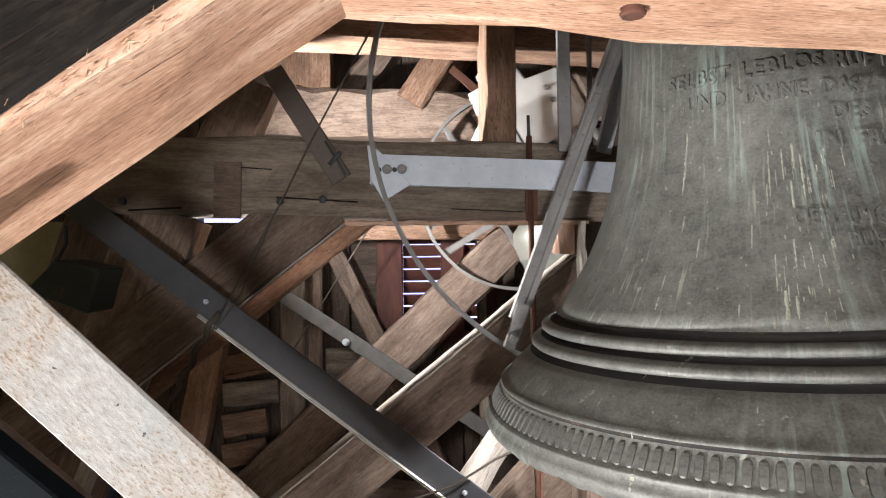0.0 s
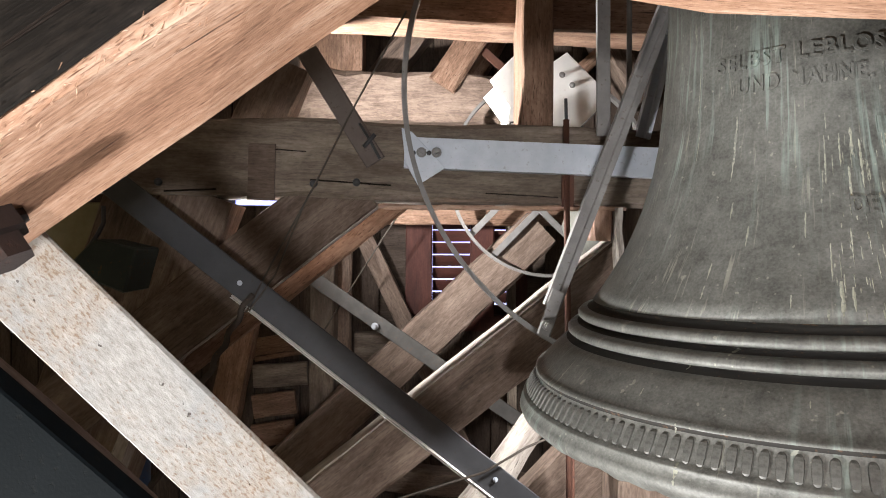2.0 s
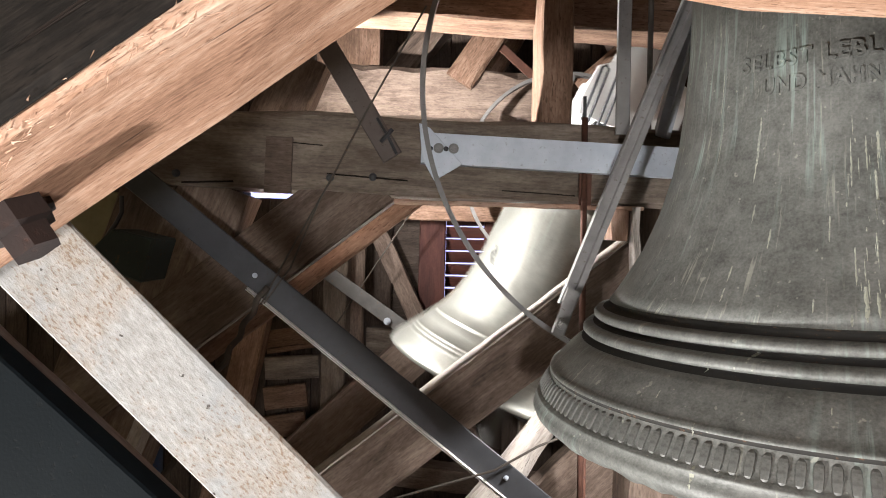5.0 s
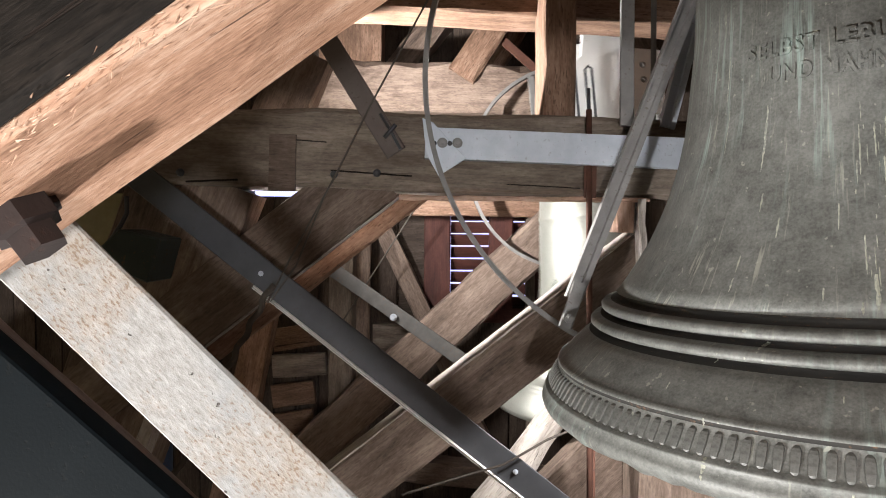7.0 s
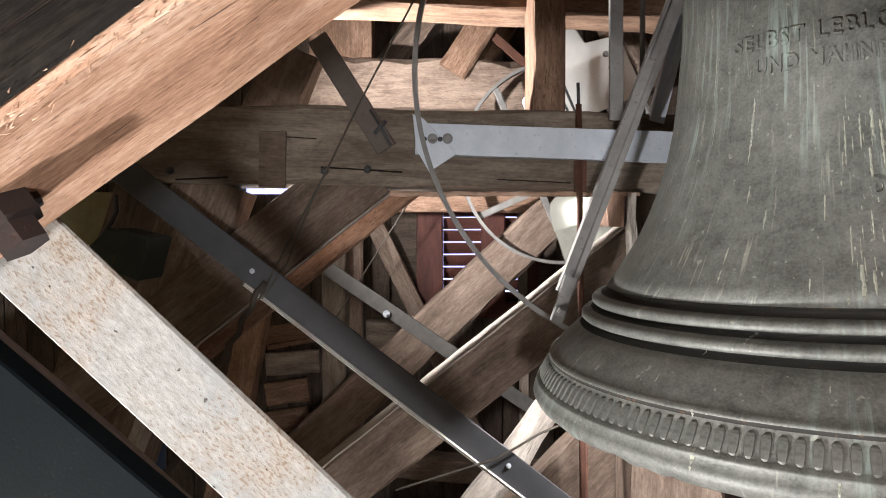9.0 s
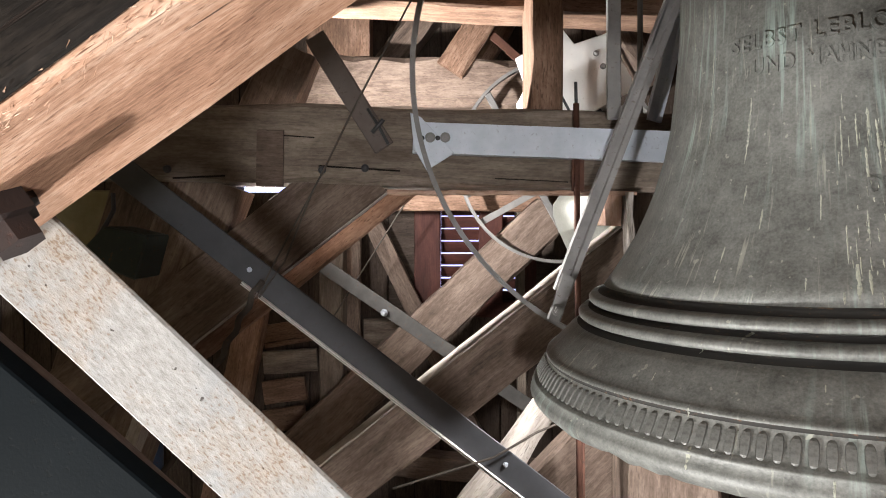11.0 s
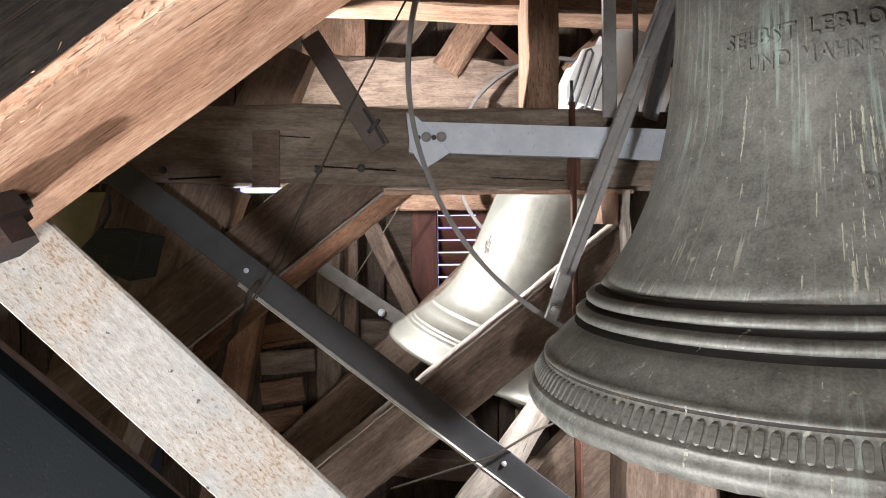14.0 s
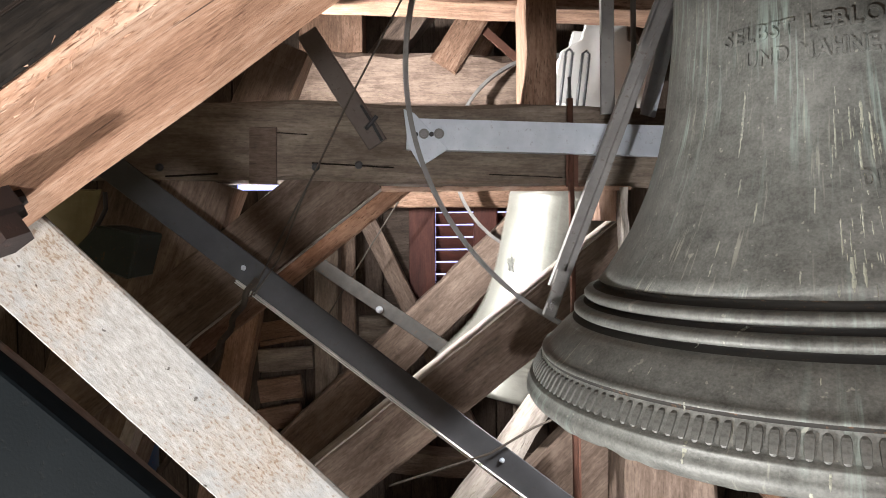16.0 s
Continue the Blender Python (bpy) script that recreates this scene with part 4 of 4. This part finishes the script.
# ---- ropes and wires ----
def ropes():
    def line(name, pts, r, mat, label, twist=0.0):
        pts = [Vector(p) for p in pts]
        fine = []
        for a, b in zip(pts, pts[1:]):
            n = max(2, int((b - a).length / 0.02))
            fine += [a.lerp(b, i / n) for i in range(n)]
        fine.append(pts[-1])
        if twist:
            for i, p in enumerate(fine):
                p += Vector((math.cos(i * 1.3), 0.3 * math.sin(i * 1.3), 0)) * twist
        return tagged(part(name, rod_mesh(fine, r, 7), mat, None, label), "", "rope")
    line("wire_rope", [(-0.0946, 2.3300, 3.8241), (-0.3020, 2.3100, 3.4315), (-0.4163, 2.2900, 3.1900), (-0.5812, 2.2700, 2.8766), (-0.6425, 2.2400, 2.7434)], 0.0036, LINEN, "thin grey-brown wire rope crossing the frame")
    line("wire_rope", [(-0.4006, 2.2800, 3.2132), (-0.4492, 2.2750, 3.1230), (-0.5468, 2.2600, 2.8735), (-0.6312, 2.2350, 2.7480)], 0.0036, LINEN, "second thin wire rope beside the first")
    line("chain", [(-0.6208, 2.2216, 2.8072), (-0.7789, 2.2111, 2.5048), (-1.0073, 2.1944, 2.0268)], 0.0110, ROPE, "dark twisted chain hanging below the wire", 0.007)
    line("pull_wire", [(-0.2354, 4.3392, 3.1562), (-0.7583, 4.4388, 2.3405)], 0.0053, LINEN, "thin wire behind the frame")
    line("loose_cord", [(0.4479, 2.2386, 2.3189), (0.3389, 2.2370, 2.2734), (0.1903, 2.2340, 2.1862), (-0.1665, 2.2301, 2.0753)], 0.0044, ROPE, "dark sagging cord between the frames")


ropes()


# ---- the small swinging bell ----
PIVOT = (0.764, 3.31, 3.412)


def swinging_bell():
    bell = thing("swinging_bell", "pale bronze bell swinging on a white steel yoke", "bell", PIVOT)
    k, drop, L = 1.246, 0.025, 0.975
    prof = [(0.0, 0.085), (0.12, 0.088), (0.20, 0.10), (0.248, 0.125), (0.270, 0.165), (0.278, 0.225), (0.281, 0.232), (0.281, 0.238), (0.279, 0.245), (0.283, L - 0.68), (0.290, L - 0.60), (0.296, L - 0.52), (0.303, L - 0.45), (0.315, L - 0.38), (0.335, L - 0.30),
            (0.362, L - 0.235), (0.384, L - 0.195), (0.390, L - 0.193), (0.394, L - 0.187), (0.393, L - 0.180), (0.400, L - 0.176), (0.418, L - 0.152), (0.443, L - 0.118), (0.446, L - 0.118), (0.449, L - 0.112), (0.451, L - 0.106), (0.456, L - 0.105), (0.459, L - 0.098),
            (0.462, L - 0.092), (0.467, L - 0.090), (0.471, L - 0.082), (0.476, L - 0.074), (0.500, L - 0.045), (0.516, L - 0.020), (0.520, L - 0.005), (0.512, L),
            (0.498, L), (0.45, L - 0.07), (0.40, L - 0.13), (0.34, L - 0.22), (0.29, L - 0.36), (0.262, L - 0.55), (0.25, 0.24), (0.21, 0.155), (0.0, 0.135)]
    part("body", lathe_mesh([(r * k, -drop - z * k) for r, z in prof], 144), BRIGHT_BRONZE, bell)
    # cast relief on the waist: a small branching mark of bent ribs
    badge = bmesh.new()
    rnd = random.Random(4)
    for n in range(13):
        a = radians(180 + 33 + rnd.uniform(-5, 5))
        z = -(L - 0.47) * k + rnd.uniform(-0.05, 0.05)
        pts = []
        for i in range(4):
            r = 0.300 * k + 0.012 + 0.0022 * (1 if 0 < i < 3 else -1)
            pts.append((r * math.cos(a), r * math.sin(a), z))
            a += radians(rnd.uniform(-1.2, 1.6))
            z -= rnd.uniform(0.004, 0.014)
        piece = rod_mesh(pts, 0.0035, 5)
        me = bpy.data.meshes.new("rib")
        piece.to_mesh(me)
        piece.free()
        badge.from_mesh(me)
        bpy.data.meshes.remove(me)
    part("badge", badge, PATINA, bell, "small cast relief mark on the waist")
    clap = part("clapper", rod_mesh([(0, 0, 0), (0, 0, -0.60), (0, 0, -0.72), (0, 0, -0.78), (0, 0, -0.88), (0, 0, -0.93), (0, 0, -0.96), (0, 0, -1.22), (0, 0, -1.23)],
                                    [0.026, 0.030, 0.036, 0.082, 0.082, 0.050, 0.044, 0.050, 0.044], 20), ARM_STEEL, bell, "grey iron clapper")
    # yoke of white steel plates with a raised crest
    out = [(-0.20, 0.13), (0.25, 0.13), (0.275, 0.19), (0.275, 0.43), (0.11, 0.46), (0.085, 0.60), (-0.085, 0.60), (-0.11, 0.44), (-0.20, 0.38), (-0.22, 0.19)]
    for y in (-0.20, 0.18):
        part("yoke_plate", plate_mesh(out, 0.02, 0.003), WHITE, bell, "white painted yoke plate", pose(0, y, 0))
    part("yoke_block", box_mesh(0.42, 0.355, 0.24, 0.01, (0.03, 0.0, 0.28)), WHITE, bell)
    part("crown_stem", box_mesh(0.20, 0.26, 0.30, 0.01, (0, 0.0, 0.01)), DARK_STEEL, bell, "dark steel stem above the crown")
    # bent hanger rods that stand before the yoke
    for x in (-0.165, -0.085):
        part("hanger", rod_mesh([(x - 0.016, -0.225, 0.10), (x - 0.016, -0.225, 0.37), (x, -0.225, 0.385), (x + 0.016, -0.225, 0.37), (x + 0.016, -0.225, 0.10)], 0.0065, 8), DARK_STEEL, bell, "dark bent hanger rod")
    for x, z in ((0.18, 0.37), (0.18, 0.30)):
        part("bolt", bolt_mesh(0.010, 0.006), ARM_STEEL, bell, "", pose(x, -0.20, z))
    for y0, y1 in ((-0.60, -0.13), (0.13, 0.95)):
        part("axle", rod_mesh([(0, y0, 0.0), (0, y1, 0.0)], 0.04, 16), DARK_STEEL, bell)
    # ringing wheel on the rear axle
    r, wy = 0.655, 0.83
    part("wheel_rim", ring_mesh(r, 0.020, 0.06, 0, 360, 120), ARM_STEEL, bell, "pale grey bent steel rim", pose(0, wy, 0))
    for i in range(16):
        a = radians(22.5 * i)
        part("rim_cleat", box_mesh(0.016, 0.064, 0.03, 0.002), ARM_STEEL, bell, "", Matrix.Translation(((r - 0.01) * math.cos(a), wy + 0.03, (r - 0.01) * math.sin(a))) @ pose(0, 0, 0, 0, -math.degrees(a), 0))
    for p, q in (((-r + 0.02, -0.10), (r - 0.02, -0.10)), ((-r + 0.02, 0.10), (r - 0.02, 0.10)), ((-0.20, -0.60), (-0.20, 0.60)), ((0.20, -0.60), (0.20, 0.60))):
        m, length = axes((p[0], wy + (0.0 if p[1] != q[1] else 0.03), p[1]), (q[0], wy + (0.0 if p[1] != q[1] else 0.03), q[1]))
        part("spoke", timber_mesh(length, 0.024, 0.042, 0.003, 0.0, 1, 1.0), ARM_STEEL, bell, "", m)
    return bell, clap


SWING, CLAPPER = swinging_bell()


# ---- the near bell frame before the eye ----
def near_frame():
    # brace: its lit side runs away from the eye; front face's shade is coloured in
    u1, u2 = Vector((-0.3236, 0.3964, 3.0253)), Vector((-0.0934, 0.4108, 3.1942))
    d = (u2 - u1).normalized()
    n = d.cross(Vector((0, 1, 0))).normalized()
    n = n if n.z > 0 else -n
    w = 0.26
    a, e = u1 - d * 0.55 + n * w / 2, u2 + d * 0.1 + n * w / 2
    near = thing("near_brace", "pale sawn timber brace with a shade-dark weathered face and splintered edge", "brace", (a + e) / 2)
    o = (a + e) / 2
    timber("balk", a - o, e - o, w, 0.1922, NEAR_WOOD, "", "", near, 0.006, 0.003)
    # rough front skin, near black so that it looks unlit
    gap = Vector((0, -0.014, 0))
    timber("weathered_face", a - o + gap + n * 0.004, e - o + gap + n * 0.004, w - 0.008, 0.013, DARK_WOOD, "rough weathered face, coloured darker as shade", "", near, 0.004, 0.004)
    # splinters along the arris
    rnd = random.Random(3)
    bm = bmesh.new()
    foot = u1 - d * 0.4 - o
    for k in range(700):
        s = foot + d * rnd.uniform(0, 1.5) + Vector((0, -0.014 + rnd.uniform(0, 0.03), 0)) + n * (rnd.uniform(-0.004, 0.006) + 0.004 * math.sin(k * 0.37))
        long, thick = rnd.uniform(0.003, 0.010), rnd.uniform(0.0003, 0.0009)
        way = (d + n * rnd.uniform(-0.6, 0.9) + Vector((0, rnd.uniform(-0.25, 0.05), 0))).normalized() * rnd.choice((1, 1, -1))
        side = way.cross(Vector((0, 1, 0))).normalized() * thick
        deep = Vector((0, thick, 0))
        tip = bm.verts.new(s + way * long)
        base = [bm.verts.new(s + v) for v in (side, deep, -side, -deep)]
        for i in range(4):
            bm.faces.new((base[i], base[(i + 1) % 4], tip))
    tagged(part("splintered_edge", bm, NEAR_WOOD, near, "torn pale wood fibres"), kind="stuff")
    # top beam
    timber("near_beam", Vector((-0.0571, 0.6298, 3.3946)) - Vector((0, 0.28, 0)), Vector((1.1285, 0.6919, 3.3525)) - Vector((0, 0.28, 0)), 0.30, 0.28, NEAR_WOOD, "pale sawn timber beam over the large bell with a threaded bolt", "beam", None, 0.02, 0.004, 0.004)
    bolt = thing("threaded_bolt", "rusty threaded bolt end under the beam", "bolt", (0.2441, 0.5450, 3.2486))
    pts, rad = [], []
    for i in range(25):
        pts.append((0, 0, 0.05 - 0.003 * i))
        rad.append(0.0125 if i % 2 else 0.0105)
    part("shank", rod_mesh(pts, rad, 14), RUST, bolt)
    part("nut", lathe_mesh([(0.0, 0.040), (0.018, 0.040), (0.019, 0.022), (0.0, 0.022)], 6, False), RUST, bolt)
    # pitted steel strut
    p, q = Vector((-0.5757, 0.6547, 3.1174)), Vector((-0.0300, 0.7284, 2.5473))
    q = p + (q - p) * (p.z / (p.z - q.z))
    m, length = axes(p, q)
    mid = (p + q) / 2
    steel = thing("steel_strut", "pale pitted steel channel strut with rust freckles", "steel strut", mid)
    m.translation = (0, 0, 0)
    h = 0.1002
    part("face", timber_mesh(length, 0.008, h, 0.002, 0.0, 4, 0.5), PITTED, steel, "", m)
    part("flange", timber_mesh(length, 0.05, 0.006, 0.0015, 0.0, 4, 0.5), STEEL, steel, "bright worn lower flange", m @ Matrix.Translation((0, 0.0085, -h / 2 + 0.003)))
    # bolted joint where brace and strut meet
    joint = thing("bolted_joint", "two rusty hexagon nuts with washers on the brace's end", "bolt", (-0.3326, 0.5100, 2.9916))
    o = Vector((-0.3326, 0.5100, 2.9916))
    for c, r in (((-0.3317, 0.5108, 3.0130), 0.025), ((-0.3181, 0.4927, 2.9841), 0.027)):
        nut = lathe_mesh([(0.0, 0.0), (r * 0.7, 0.0), (r * 0.72, 0.018), (r, 0.020), (r, 0.046), (r * 1.25, 0.048), (r * 1.25, 0.054), (0.0, 0.054)], 6, False)
        part("nut", nut, DARK_RUST, joint, "", Matrix.Translation(Vector(c) - o) @ (n * 1).to_track_quat("Z", "X").to_matrix().to_4x4())
    # dark board low beside the eye; unseen part added to block near lamp
    tagged(part("dark_panel", plate_mesh([(-1.35, 3.52), (-0.245, 2.565), (-0.25, 2.45), (-0.62, 2.20), (-1.0, 2.05), (-1.0, 0.0), (-1.9, 0.0), (-1.9, 3.52)], 0.04, 0.003), NAVY, None, "dark blue-grey sheet panel close below, extended unseen to block light", pose(0, 0.80, 0)), "", "panel")
    timber("board_edge", (-0.8311, 0.8313, 3.0589), (-0.1918, 0.8117, 2.4984), 0.0194, 0.04, OLD_WOOD, "dark brown batten along the board's edge", "batten", None, 0.003, 0.001)


near_frame()


# ---- things beyond the braces ----
def clutter():
    k = 0.0018
    boxy = thing("junction_box", "dark green metal box fixed behind the strut", "electric box", (-1.0440, 2.0553, 2.9156))
    part("body", plate_mesh([(-15 * k, 45 * k), (60 * k, 28 * k), (38 * k, -52 * k), (-70 * k, -10 * k)], 0.18, 0.006), GREEN, boxy)
    tagged(part("cable", rod_mesh([(-1.1217, 2.2151, 3.1087), (-1.1197, 2.2131, 3.0507), (-1.1172, 2.1692, 3.0117), (-1.1251, 2.1251, 2.9649)], 0.0077, 8), DARK_STEEL, None, "black cable hanging beside the box"), "", "cable")
    # boards and plates of the rear frame
    timber("panel", (-0.5715, 4.7660, 2.1145), (-0.2605, 4.7660, 2.1145), 0.3698, 0.08, GREY_WOOD, "grey-brown board panel on the rear frame", "panel")
    for i, (y, mat) in enumerate(((600, WARM_WOOD), (640, GREY_WOOD), (690, WARM_WOOD), (738, WARM_WOOD))):
        timber("board", plank_end(i, 0), plank_end(i, 1), 0.17, 0.05, mat, "brown board of the rear staging", "board", None, 0.004, 0.002, 0.0, "", (0, 1, 0), "boards of the staging")
    timber("yellow_board", (-3.0533, 4.8148, 3.0260), (-2.3996, 4.8148, 3.0260), 0.4639, 0.06, MASONRY, "yellowish painted board on the far wall", "board")
    red = Vector((1.4780, 2.4301, 1.9573))
    tagged(part("red_pipe", rod_mesh([red, (red.x, red.y, 0.0)], 0.05, 16), RED, None, "red painted upright pipe under the large bell"), "", "pipe")
    timber("ledge", (-1.6556, 4.6208, 1.3666), (0.7212, 4.6137, 1.1618), 0.1639, 0.2, OLD_WOOD, "dark lower rail of the rear frame", "rail", None, 0.01, 0.004)
    tagged(part("blue_canister", lathe_mesh([(0, 0), (0.10, 0), (0.11, 0.02), (0.11, 0.24), (0.09, 0.28), (0.03, 0.30), (0.0, 0.30)], 24), BLUE, None, "blue plastic canister behind the strut", Matrix.Translation((-1.3579, 2.8512, 1.8383))), "", "canister")


def plank_end(i, side):
    """The ends of the staging's four boards."""
    return (((-1.3242, 4.7847, 2.1620), (-0.9236, 4.7869, 2.2252)), ((-1.3242, 4.7779, 1.9681), (-0.9236, 4.7788, 1.9934)), ((-1.3242, 4.7699, 1.7405), (-1.0079, 4.7714, 1.7827)), ((-1.3242, 4.7623, 1.5213), (-1.0079, 4.7641, 1.5719)))[i][side]


clutter()


# ---- what moves ----
PEAKS = [(-1.46, 54), (0.83, 50.5), (3.11, 47.3), (5.40, 41.6), (7.63, 38), (9.86, 34), (12.09, 30.2), (14.29, 26.8), (16.47, 23.5)]
SET = -1.5


def swing_at(t):
    """The bell's lean in degrees, and its phase, at t seconds: a swing that dies down about a slightly offset rest."""
    for (a, wa), (b, wb) in zip(PEAKS, PEAKS[1:]):
        if a <= t <= b:
            u = (t - a) / (b - a)
            return (wa + (wb - wa) * u + SET) * math.cos(2 * math.pi * u) - SET, 2 * math.pi * u, (wa + (wb - wa) * u)
    return 0.0, 0.0, 0.0


def motions():
    bell_rows, clapper_rows = [], []
    for i in range(161):
        t = i / 10
        lean, phase, wide = swing_at(t)
        bell_rows.append((t, pose(*PIVOT, 0, lean, 0)))
        rel = max(-24.0, min(24.0, 45.0 * math.cos(phase - 0.5)))
        clapper_rows.append((t, pose(0, 0, -0.34, 0, rel, 0)))
    walk(SWING, bell_rows)
    walk(CLAPPER, clapper_rows)


motions()
